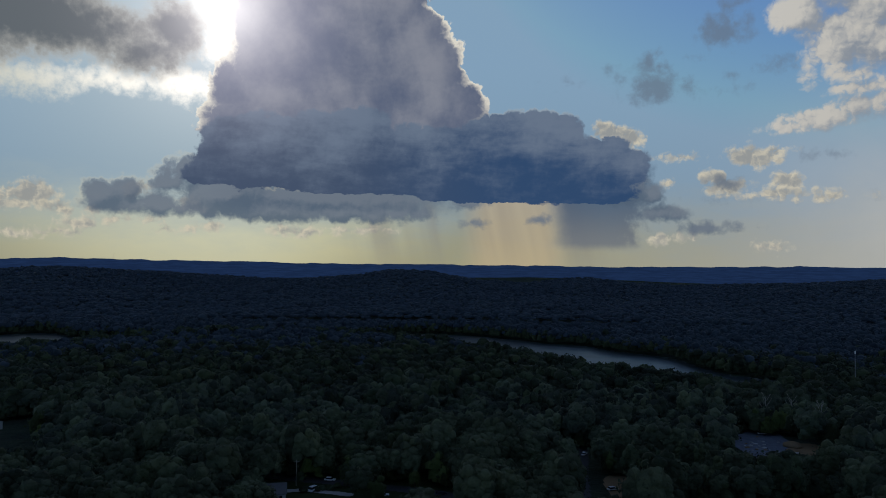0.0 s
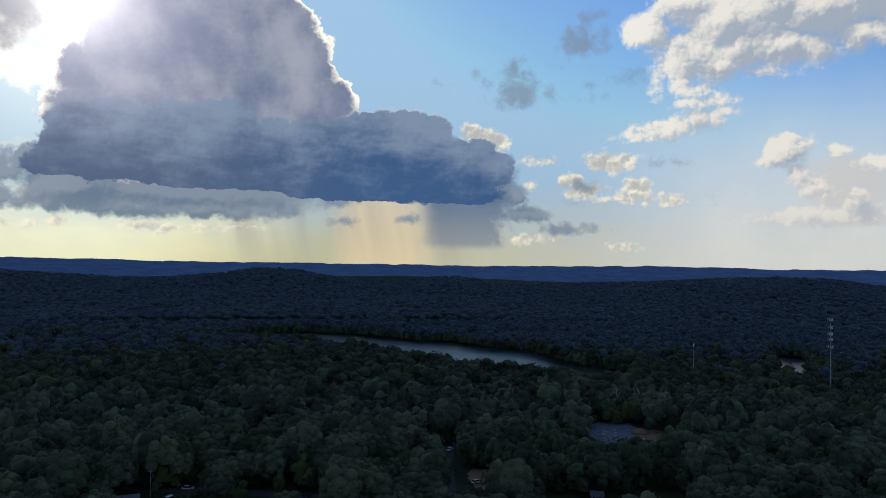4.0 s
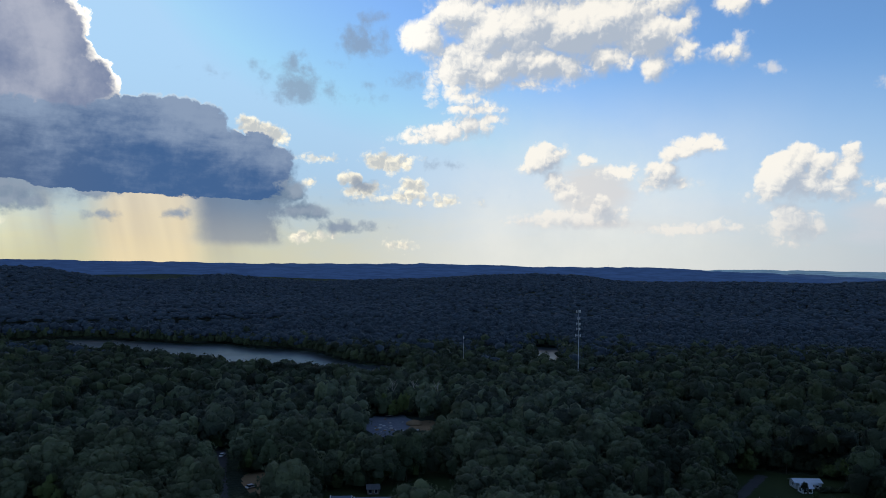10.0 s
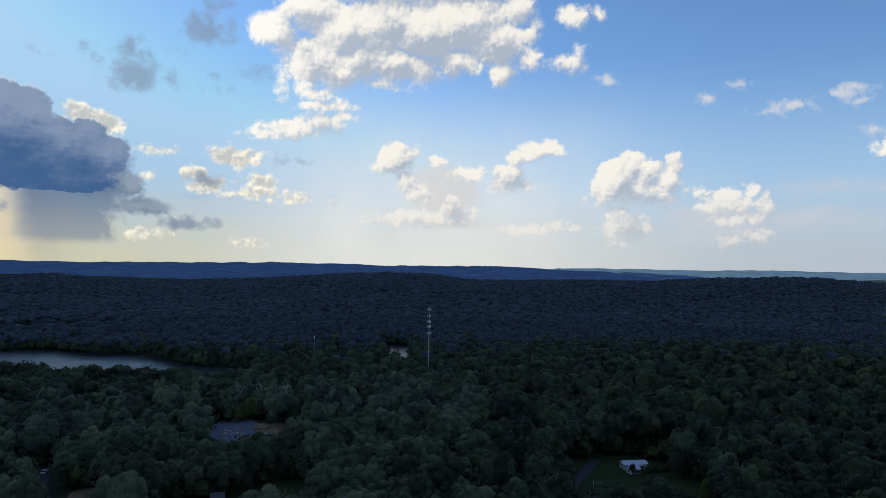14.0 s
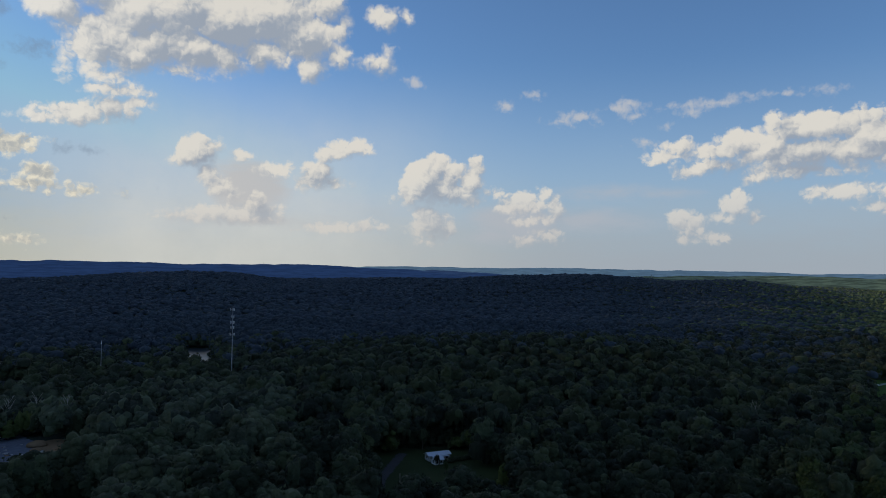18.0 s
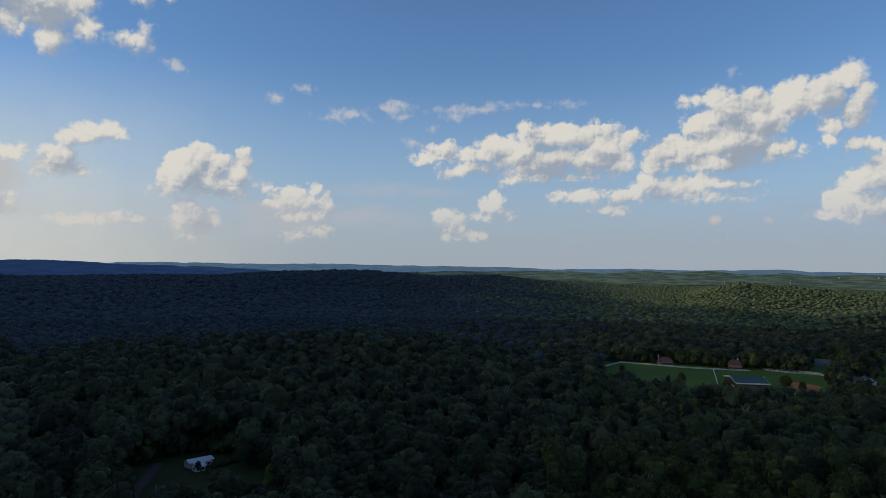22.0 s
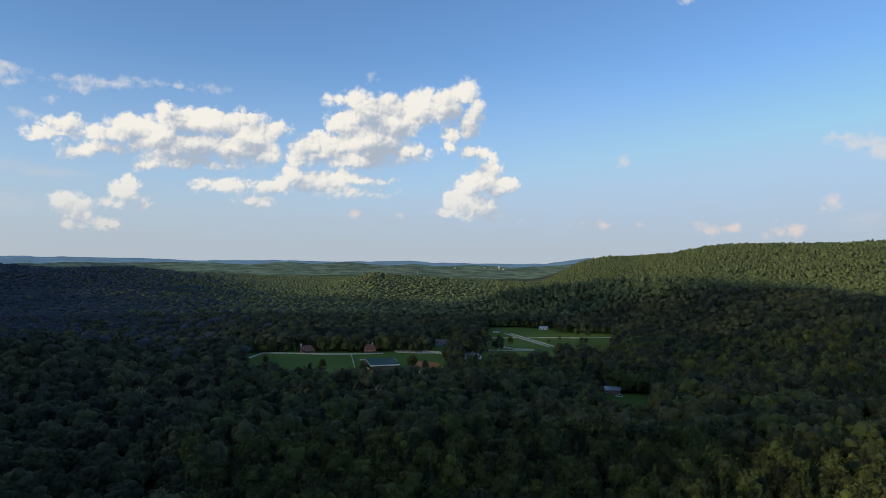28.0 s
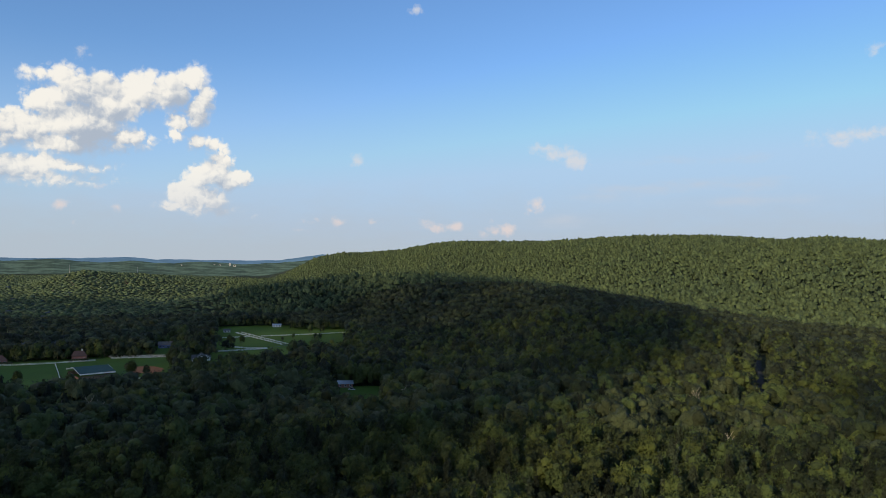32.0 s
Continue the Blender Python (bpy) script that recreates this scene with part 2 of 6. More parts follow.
puff(cumulus, 97.8, 9.7, 2.73, 1.70)
puff(cumulus, 94.6, 9.3, 2.30, 1.04)
puff(cumulus, 92.8, 8.8, 1.62, 1.04)
puff(cumulus, 92.3, 8.1, 1.30, 0.59)
puff(cumulus, 101.4, 12.3, 1.56, 1.22)
puff(cumulus, 102.1, 13.6, 0.62, 0.52)
puff(cumulus, 103.6, 12.6, 1.75, 1.30)
puff(cumulus, 104.9, 13.4, 1.08, 0.90)
puff(cumulus, 105.5, 14.1, 0.60, 0.55)
puff(cumulus, 106.0, 12.5, 0.69, 1.41)
puff(cumulus, 105.4, 11.1, 0.91, 1.13)
puff(cumulus, 104.3, 10.4, 0.87, 0.87)
puff(cumulus, 104.1, 9.4, 0.52, 0.53)
puff(cumulus, 100.1, 8.8, 1.80, 0.90)
puff(cumulus, 96.5, 8.3, 2.75, 0.81)
puff(cumulus, 92.8, 6.3, 2.77, 0.60)
puff(cumulus, 91.4, 6.9, 0.65, 0.55)
puff(cumulus, 90.0, 5.8, 1.85, 0.51)
puff(cumulus, 94.2, 6.6, 1.84, 0.59)
puff(cumulus, 96.5, 6.6, 2.06, 0.41)
puff(cumulus, 93.7, 5.7, 3.23, 0.37)
puff(cumulus, 88.7, 4.7, 1.02, 0.37)
puff(cumulus, 105.6, 9.1, 0.95, 0.66)
puff(cumulus, 106.7, 8.7, 0.77, 0.57)
puff(cumulus, 107.3, 7.8, 0.68, 0.74)
puff(cumulus, 106.9, 6.7, 1.10, 0.96)
puff(cumulus, 106.0, 6.1, 1.28, 0.88)
puff(cumulus, 104.8, 5.0, 1.13, 0.89)
puff(cumulus, 106.3, 4.7, 1.71, 0.93)
puff(cumulus, 107.9, 6.0, 1.09, 0.87)
puff(cumulus, 109.0, 6.3, 0.75, 0.56)
puff(cumulus, 106.7, 3.8, 1.49, 0.31)
puff(cumulus, 104.1, 4.1, 0.70, 0.27)
puff(cumulus, 80.4, 7.0, 0.72, 0.54)
puff(cumulus, 85.9, 5.8, 1.75, 0.50)
puff(cumulus, 84.5, 5.5, 0.55, 0.32)
puff(cumulus, 79.0, 4.8, 0.89, 0.77)
puff(cumulus, 79.4, 5.4, 0.45, 0.54)
puff(cumulus, 78.2, 4.0, 0.62, 0.36)
puff(cumulus, 80.5, 4.0, 0.41, 0.41)
puff(cumulus, 78.0, 2.5, 0.53, 0.36)
puff(cumulus, 75.5, 3.4, 1.04, 0.63)
puff(cumulus, 76.2, 4.0, 0.39, 0.36)
puff(cumulus, 75.1, 4.1, 0.78, 0.36)
puff(cumulus, 75.5, 2.6, 0.78, 0.36)
veil = []
puff(veil, 53.9, 14.8, 0.77, 0.38)
puff(veil, 61.4, 13.1, 0.77, 0.53)
puff(veil, 63.9, 13.9, 0.67, 0.24)
puff(veil, 65.9, 11.8, 1.42, 0.31)
puff(veil, 67.8, 12.1, 1.80, 0.45)
puff(veil, 70.0, 12.7, 1.65, 0.54)
puff(veil, 71.3, 13.2, 0.75, 0.38)
puff(veil, 68.8, 11.6, 0.61, 0.29)
puff(veil, 71.5, 12.0, 0.84, 0.30)
puff(veil, 63.9, 13.8, 0.68, 0.20)
puff(veil, 75.8, 12.1, 0.88, 0.30)
puff(veil, 74.1, 11.1, 0.77, 0.30)
puff(veil, 78.0, 12.7, 4.00, 0.26)
puff(veil, 82.1, 13.0, 3.19, 0.35)
puff(veil, 72.4, 9.9, 1.18, 0.47)
puff(veil, 99.2, 5.4, 0.41, 0.23)
puff(veil, 96.3, 3.8, 0.46, 0.32)
puff(veil, 100.0, 3.8, 0.40, 0.32)
puff(veil, 97.1, 2.5, 0.36, 0.32)
puff(veil, 97.5, 14.8, 0.27, 0.26)
puff(veil, 117.9, 8.2, 0.54, 0.44)
puff(veil, 114.0, 3.2, 0.54, 0.34)
puff(veil, 113.6, 2.4, 0.85, 0.30)
puff(veil, 116.8, 3.2, 0.59, 0.21)
puff(veil, 119.2, 3.2, 0.42, 0.32)
puff(veil, 114.1, 3.3, 0.55, 0.28)
puff(veil, 119.1, 3.3, 0.37, 0.32)
puff(veil, 124.1, 2.9, 0.83, 0.46)
puff(veil, 126.0, 2.9, 0.55, 0.41)
puff(veil, 129.2, 3.5, 0.36, 0.32)
puff(veil, 130.4, 2.9, 0.89, 0.50)
puff(veil, 129.3, 2.5, 1.34, 0.32)
puff(veil, 132.6, 4.8, 0.70, 0.63)
puff(veil, 132.2, 4.2, 0.44, 0.27)
puff(veil, 134.5, 8.8, 1.72, 0.57)
puff(veil, 135.6, 8.2, 1.27, 0.57)
puff(veil, 133.2, 9.2, 1.30, 0.40)
puff(veil, 122.5, 19.8, 0.65, 0.33)
puff(veil, 97.5, 14.5, 0.28, 0.24)
puff(veil, 156.9, 15.0, 0.47, 0.33)
puff(veil, 155.8, 9.3, 2.57, 0.51)
puff(veil, 154.4, 8.9, 1.41, 0.32)
sheet = []
puff(sheet, 140.7, 6.0, 3.97, 0.43)
puff(sheet, 137.9, 5.4, 2.06, 0.39)
puff(sheet, 145.0, 6.3, 4.09, 0.37)
puff(sheet, 149.2, 6.1, 2.06, 0.47)
puff(sheet, 145.7, 8.1, 2.94, 0.20)
puff(sheet, 148.6, 4.9, 4.17, 0.40)
puff(sheet, 135.0, 3.5, 2.56, 0.53)
puff(sheet, 69.6, 6.2, 3.87, 0.60)
puff(sheet, 73.8, 6.0, 2.78, 0.57)
puff(sheet, 68.4, 3.9, 4.81, 1.03)
puff(sheet, 61.6, 2.6, 3.95, 0.81)
puff(sheet, 42.2, 3.4, 5.50, 0.55)
puff(sheet, 40.8, 6.1, 3.23, 2.29)
puff(sheet, 62.6, 3.8, 4.14, 1.67)


def within(layer, p, merge=0.3):
    """How deep a direction lies inside a layer of puffs, in degrees; below nought outside."""
    out = None
    for az, el, w, h in layer:
        m = min(w, h)
        d = vec(WT, "LENGTH", vec(WT, "MULTIPLY_ADD", p, (1 / w, 1 / h, 0), (-az / w, -el / h, 0)))
        s = num(WT, "MULTIPLY_ADD", d, -m, m)
        out = s if out is None else num(WT, "SMOOTH_MAX", out, s, merge)
    return out


way = nd(WT, "ShaderNodeTexCoord").outputs["Generated"]
xyz = nd(WT, "ShaderNodeSeparateXYZ")
WT.links.new(way, xyz.inputs[0])
bearing = num(WT, "DEGREES", num(WT, "ARCTAN2", xyz.outputs[0], xyz.outputs[1]))
rise = num(WT, "DEGREES", num(WT, "ARCSINE", xyz.outputs[2]))
comb = nd(WT, "ShaderNodeCombineXYZ")
WT.links.new(bearing, comb.inputs[0])
WT.links.new(rise, comb.inputs[1])
flat0 = comb.outputs[0]


def warp(p, scale, amount, detail=3.0):
    n = nd(WT, "ShaderNodeTexNoise")
    n.noise_dimensions = "2D"
    WT.links.new(p, n.inputs["Vector"])
    n.inputs["Scale"].default_value, n.inputs["Detail"].default_value, n.inputs["Roughness"].default_value = scale, detail, 0.55
    return vec(WT, "MULTIPLY", vec(WT, "SUBTRACT", n.outputs["Color"], (0.5, 0.5, 0.5)), (amount, amount * 0.8, 0))


def billows(p, steps):
    """Rounded cauliflower heads at several sizes, in degrees."""
    out = None
    for scale, amount in steps:
        n = nd(WT, "ShaderNodeTexVoronoi")
        n.voronoi_dimensions, n.feature = "2D", "F1"
        WT.links.new(p, n.inputs["Vector"])
        n.inputs["Scale"].default_value = scale
        d = n.outputs["Distance"]
        b = num(WT, "MULTIPLY", num(WT, "MULTIPLY_ADD", d, num(WT, "MULTIPLY", d, -1.0), 0.2), amount)
        out = b if out is None else num(WT, "ADD", out, b)
    return out


HEADS = ((0.42, 0.60), (0.95, 0.55), (2.1, 0.30), (4.6, 0.13))
flat = vec(WT, "ADD", flat0, vec(WT, "ADD", warp(flat0, 0.7, 0.9), warp(flat0, 3.0, 0.22)))
ragged = vec(WT, "ADD", flat0, warp(flat0, 1.1, 0.9, 4.0))
TO_SUN = (-0.50, 0.72, 0)
TO_SUN_FINE = (-0.19, 0.24, 0)
head_here = billows(ragged, HEADS)
head_sun = billows(vec(WT, "ADD", ragged, TO_SUN_FINE), HEADS)
bumps = num(WT, "SUBTRACT", head_here, head_sun)
wisp = grain(WT, flat0, 0.16, 9, 0.62, "2D")
fine = grain(WT, flat0, 0.9, 6, 0.6, "2D")
long_flat = vec(WT, "MULTIPLY", flat0, (0.35, 1.0, 1.0))
streaky = grain(WT, long_flat, 0.8, 6, 0.6, "2D")
patchy = grain(WT, flat0, 0.33, 3, 0.5, "2D")
tuft = num(WT, "MULTIPLY", num(WT, "SUBTRACT", fine, 0.5), 1.6)

sky = nd(WT, "ShaderNodeTexSky")
sky.sky_type, sky.sun_disc = "NISHITA", False
sky.sun_elevation, sky.sun_rotation = radians(SUN_EL), radians(SUN_AZ)
sky.air_density, sky.dust_density, sky.ozone_density = 1.0, 0.35, 3.0
air = blend(WT, 1.0, sky.outputs[0], (0.119, 0.144, 0.172), "MULTIPLY")
air = vec(WT, "MINIMUM", air, (0.42, 0.66, 0.92))
toward = vec(WT, "DOT_PRODUCT", way, tuple(sun_way))
near_sun = step(WT, toward, 0.60, 0.95)
warm = step(WT, toward, -0.1, 0.95)
by_sun = step(WT, toward, 0.90, 0.985)
# pale haze low in the sky, yellow under the sun
mild = step(WT, rise, 1.0, 17.0, 0.75, 0.0)
air = blend(WT, mild, air, blend(WT, near_sun, (0.45, 0.58, 0.75), (0.36, 0.53, 0.67)))
low = step(WT, num(WT, "MULTIPLY_ADD", num(WT, "SUBTRACT", streaky, 0.5), 2.2, rise), -0.5, 7.5, 0.92, 0.0)
air = blend(WT, low, air, blend(WT, near_sun, blend(WT, warm, (0.47, 0.53, 0.60), (0.68, 0.67, 0.58)), blend(WT, by_sun, (0.62, 0.58, 0.34), (1.50, 1.40, 0.82))))
# a broad gleam of thin cloud to the right of the storm
gleam_wide = num(WT, "MULTIPLY", num(WT, "MULTIPLY", step(WT, bearing, 20.0, 36.0), step(WT, bearing, 66.0, 40.0)), step(WT, rise, 17.0, 4.0))
air = blend(WT, num(WT, "MULTIPLY", gleam_wide, num(WT, "MULTIPLY_ADD", wisp, 0.5, 0.25)), air, (0.90, 0.90, 0.84))
# bright air round the sun
shine = num(WT, "POWER", num(WT, "MAXIMUM", toward, 0.0), 30.0)
air = blend(WT, num(WT, "MULTIPLY", num(WT, "MULTIPLY", shine, 0.75), step(WT, bearing, -8.0, -16.0)), air, (0.98, 1.12, 1.12))
# thin grey sheets and pale veils
d_sheet = num(WT, "ADD", within(sheet, flat0), num(WT, "MULTIPLY", num(WT, "SUBTRACT", streaky, 0.5), 1.6))
air = blend(WT, step(WT, d_sheet, -0.3, 1.0, 0.0, 0.75), air, blend(WT, warm, (0.55, 0.60, 0.68), (0.76, 0.70, 0.64)))
d_veil = num(WT, "ADD", within(veil, flat), num(WT, "MULTIPLY_ADD", head_here, 0.9, num(WT, "MULTIPLY", tuft, 0.35)))
air = blend(WT, step(WT, d_veil, -0.15, 0.55, 0.0, 0.8), air, blend(WT, step(WT, rise, 2.0, 9.0), (0.80, 0.68, 0.64), (0.70, 0.71, 0.74)))
# cumulus: bright heads on the sun's side, grey where thick and beneath
sunward = vec(WT, "ADD", flat, TO_SUN)
s_cum = within(cumulus, flat, 0.3)
d_cum = num(WT, "ADD", num(WT, "ADD", s_cum, 0.27), num(WT, "MULTIPLY", head_here, 0.85))
form = num(WT, "SUBTRACT", s_cum, within(cumulus, sunward, 0.3))
slope = num(WT, "MULTIPLY_ADD", bumps, 1.0, num(WT, "MULTIPLY", form, 0.72))
lit = step(WT, num(WT, "ADD", num(WT, "MULTIPLY_ADD", s_cum, -0.14, num(WT, "MULTIPLY_ADD", tuft, 0.1, num(WT, "MULTIPLY", num(WT, "SUBTRACT", patchy, 0.47), 1.5))), num(WT, "MULTIPLY", slope, 0.95)), -0.52, 0.50)
thick = step(WT, d_cum, -0.10, num(WT, "ADD", num(WT, "MULTIPLY_ADD", lit, -0.52, 0.84), step(WT, rise, 11.0, 16.0, 0.0, 0.30)))
m_cum = num(WT, "MULTIPLY", thick, step(WT, rise, 1.5, 8.0, 0.55, 0.98))
cum_col = blend(WT, lit, blend(WT, near_sun, (0.43, 0.49, 0.58), (0.60, 0.64, 0.68)), blend(WT, near_sun, (0.95, 0.91, 0.83), (1.12, 1.10, 1.04)))
cum_col = blend(WT, step(WT, rise, 7.0, 0.5, 0.0, 0.55), cum_col, blend(WT, lit, (0.60, 0.58, 0.58), (0.88, 0.76, 0.66)))
air = blend(WT, m_cum, air, cum_col)
# small grey scraps
d_dim = num(WT, "ADD", within(dim, flat), num(WT, "MULTIPLY_ADD", head_here, 1.1, num(WT, "MULTIPLY", tuft, 1.0)))
air = blend(WT, step(WT, d_dim, -0.35, 1.0, 0.0, 0.72), air, (0.24, 0.31, 0.42))
# cream heads and wisps lit from behind
d_cream = num(WT, "ADD", num(WT, "ADD", within(cream, flat, 0.3), 0.12), num(WT, "MULTIPLY_ADD", head_here, 1.0, num(WT, "MULTIPLY", tuft, 0.35)))
cream_lit = step(WT, num(WT, "MULTIPLY_ADD", bumps, 1.1, num(WT, "MULTIPLY_ADD", d_cream, -0.45, num(WT, "MULTIPLY", tuft, 0.3))), -0.45, 0.22)
air = blend(WT, step(WT, d_cream, -0.05, 0.45, 0.0, 0.9), air, blend(WT, cream_lit, (0.56, 0.57, 0.55), (1.15, 1.05, 0.82)))
# bright cloud round the sun
d_glow = num(WT, "ADD", within(glow, flat), num(WT, "MULTIPLY_ADD", head_here, 1.0, num(WT, "MULTIPLY", tuft, 1.2)))
air = blend(WT, step(WT, d_glow, -0.4, 1.3, 0.0, 0.95), air, blend(WT, step(WT, toward, 0.96, 0.997), (1.20, 1.20, 1.05), (2.2, 2.1, 1.9)))
# warm light and falling rain under the storm
gleam = num(WT, "MULTIPLY", num(WT, "MULTIPLY", step(WT, bearing, 1.0, 4.0), step(WT, bearing, 11.0, 8.0)), step(WT, rise, 8.0, 5.0))
air = blend(WT, num(WT, "MULTIPLY", gleam, 0.65), air, (0.95, 0.76, 0.47))
streak = nd(WT, "ShaderNodeCombineXYZ")
WT.links.new(num(WT, "MULTIPLY_ADD", rise, 0.22, bearing), streak.inputs[0])
WT.links.new(num(WT, "MULTIPLY", rise, 0.05), streak.inputs[1])
shafts = step(WT, grain(WT, streak.outputs[0], 0.30, 3, 0.5, "2D"), 0.36, 0.78)
under = num(WT, "MULTIPLY", num(WT, "MULTIPLY", step(WT, bearing, -10.0, -4.0), step(WT, bearing, 17.0, 10.0)), num(WT, "MULTIPLY", step(WT, rise, 6.2, 4.6), step(WT, rise, -0.5, 2.5, 0.35, 1.0)))
air = blend(WT, num(WT, "MULTIPLY", num(WT, "MULTIPLY", under, shafts), 0.62), air, (0.40, 0.36, 0.33))
d_rain = num(WT, "MULTIPLY", step(WT, num(WT, "MULTIPLY_ADD", tuft, 0.5, num(WT, "MULTIPLY_ADD", rise, 0.15, bearing)), 8.6, 11.0), step(WT, num(WT, "MULTIPLY_ADD", tuft, 2.0, num(WT, "MULTIPLY_ADD", rise, -0.25, bearing)), 15.6, 13.8))
m_rain = num(WT, "MULTIPLY", num(WT, "MULTIPLY", d_rain, step(WT, rise, 9.0, 6.5, 0.0, 0.86)), step(WT, num(WT, "MULTIPLY_ADD", tuft, 0.2, rise), 1.0, 1.8))
air = blend(WT, m_rain, air, blend(WT, step(WT, rise, 0.8, 5.5), (0.30, 0.33, 0.37), (0.12, 0.19, 0.31)))


def stormy(layer, merge, heads, tufts, grow=0.0):
    """Depth inside a storm layer, and its slope towards the sun."""
    s = within(layer, flat, merge)
    d = num(WT, "MULTIPLY_ADD", tuft, tufts, num(WT, "MULTIPLY_ADD", head_here, heads, num(WT, "ADD", s, grow)))
    form = num(WT, "SUBTRACT", s, within(layer, sunward, merge))
    return d, num(WT, "MULTIPLY_ADD", bumps, heads, form)


# the storm's tall tower, its dark deck with a flat base, and the broken shelf below
silver = num(WT, "MULTIPLY", step(WT, toward, 0.86, 0.95), step(WT, rise, 7.5, 9.5))
d_tow, r_tow = stormy(tower, 0.6, 0.9, 0.1)
tow_tone = num(WT, "ADD", num(WT, "MULTIPLY", bumps, 0.3), num(WT, "MULTIPLY_ADD", num(WT, "SUBTRACT", wisp, 0.5), 3.2, num(WT, "MULTIPLY", num(WT, "SUBTRACT", patchy, 0.5), 1.2)))
tow_col = blend(WT, step(WT, tow_tone, -1.0, 1.0), (0.175, 0.225, 0.36), (0.42, 0.45, 0.55))
tow_col = blend(WT, num(WT, "MULTIPLY", step(WT, d_tow, 0.62, 0.0), num(WT, "MULTIPLY", silver, step(WT, num(WT, "ADD", r_tow, num(WT, "MULTIPLY", step(WT, bearing, -6.0, -1.0), 0.6)), -0.1, 0.55))), tow_col, (1.5, 1.42, 1.22))
air = blend(WT, step(WT, d_tow, -0.02, 0.14), air, tow_col)
d_glm, r_glm = stormy(gloom, 0.9, 0.7, 0.8)
glm_col = blend(WT, step(WT, d_glm, 1.6, -0.2), (0.21, 0.24, 0.27), (0.85, 0.84, 0.78))
air = blend(WT, step(WT, d_glm, -0.4, 0.8, 0.0, 0.97), air, glm_col)
murk = num(WT, "MULTIPLY", num(WT, "MULTIPLY", step(WT, bearing, -21.0, -15.0), step(WT, bearing, 3.0, -4.0)), num(WT, "MULTIPLY", step(WT, num(WT, "MULTIPLY_ADD", tuft, 0.5, rise), 3.4, 4.6), step(WT, rise, 8.5, 7.0)))
air = blend(WT, num(WT, "MULTIPLY", murk, 0.88), air, (0.20, 0.265, 0.36))
d_shf, r_shf = stormy(shelf, 0.6, 0.7, 0.35, 0.25)
shf_col = blend(WT, step(WT, num(WT, "ADD", r_shf, num(WT, "SUBTRACT", wisp, 0.5)), -0.5, 0.5), (0.155, 0.225, 0.325), (0.27, 0.33, 0.42))
shf_rim = num(WT, "MULTIPLY", num(WT, "MULTIPLY", step(WT, d_shf, 0.34, 0.02), step(WT, r_shf, -0.1, 0.4)), step(WT, bearing, -8.0, -16.0))
air = blend(WT, step(WT, d_shf, -0.10, 0.55, 0.0, 0.92), air, blend(WT, shf_rim, shf_col, (1.25, 1.12, 0.78)))
d_dck, r_dck = stormy(deck, 0.6, 0.75, 0.1, 0.1)
base = step(WT, bearing, -16.0, 10.0, 0.0, 0.95)
cut = step(WT, num(WT, "ADD", base, num(WT, "MULTIPLY_ADD", num(WT, "SUBTRACT", streaky, 0.5), 1.8, num(WT, "MULTIPLY_ADD", head_here, 0.15, rise))), 6.3, 4.7, 0.0, 3.0)
d_dck = num(WT, "SUBTRACT", d_dck, cut)
dck_lit = step(WT, num(WT, "ADD", num(WT, "MULTIPLY_ADD", bumps, 0.28, num(WT, "MULTIPLY", num(WT, "SUBTRACT", wisp, 0.5), 1.6)), num(WT, "MULTIPLY_ADD", num(WT, "SUBTRACT", streaky, 0.5), 1.1, num(WT, "MULTIPLY_ADD", rise, 0.17, -1.45))), -0.55, 0.75)
dck_col = blend(WT, dck_lit, blend(WT, step(WT, bearing, -12.0, 8.0), (0.100, 0.150, 0.260), (0.055, 0.125, 0.28)), (0.25, 0.33, 0.47))
dck_rim = num(WT, "MULTIPLY", num(WT, "MULTIPLY", step(WT, d_dck, 0.26, 0.02), step(WT, r_dck, 0.2, 0.6)), num(WT, "MULTIPLY", step(WT, bearing, 1.5, 3.5), step(WT, rise, 8.0, 10.0)))
air = blend(WT, step(WT, d_dck, -0.06, 0.30), air, blend(WT, num(WT, "MULTIPLY", dck_rim, 0.6), dck_col, (1.1, 1.05, 0.9)))
# glare of the hidden sun
glare = num(WT, "POWER", num(WT, "MAXIMUM", toward, 0.0), 140.0)
air = blend(WT, glare, air, (0.55, 0.50, 0.56), "ADD")
halo = num(WT, "POWER", num(WT, "MAXIMUM", toward, 0.0), 900.0)
air = blend(WT, halo, air, (1.0, 0.95, 0.88), "ADD")
# broken bluish cloud overhead, out of view, added to tint the light in shade
lofty = step(WT, grain(WT, vec(WT, "MULTIPLY", way, (2.2, 2.2, 2.2)), 1.6, 6, 0.6), 0.36, 0.58)
air = blend(WT, num(WT, "MULTIPLY", num(WT, "MULTIPLY", step(WT, rise, 24.0, 34.0), lofty), 0.9), air, (0.160, 0.222, 0.365))
# below the horizon: the dark woods go on
air = blend(WT, step(WT, rise, -0.4, -1.2), air, (0.02, 0.03, 0.035))
back = nd(WT, "ShaderNodeBackground")
WT.links.new(air, back.inputs[0])
back.inputs[1].default_value = 0.72
WT.links.new(back.outputs[0], nd(WT, "ShaderNodeOutputWorld").inputs[0])


# ---- materials ----
def surface(name, rough=0.9, metal=0.0):
    m = bpy.data.materials.new(name)
    m.use_nodes = True
    t = m.node_tree
    b = t.nodes["Principled BSDF"]
    b.inputs["Roughness"].default_value, b.inputs["Metallic"].default_value = rough, metal
    return m, t, b


def relief(t, b, h, strength, dist):
    n = nd(t, "ShaderNodeBump")
    n.inputs["Strength"].default_value, n.inputs["Distance"].default_value = strength, dist
    t.links.new(h, n.inputs["Height"])
    t.links.new(n.outputs[0], b.inputs["Normal"])


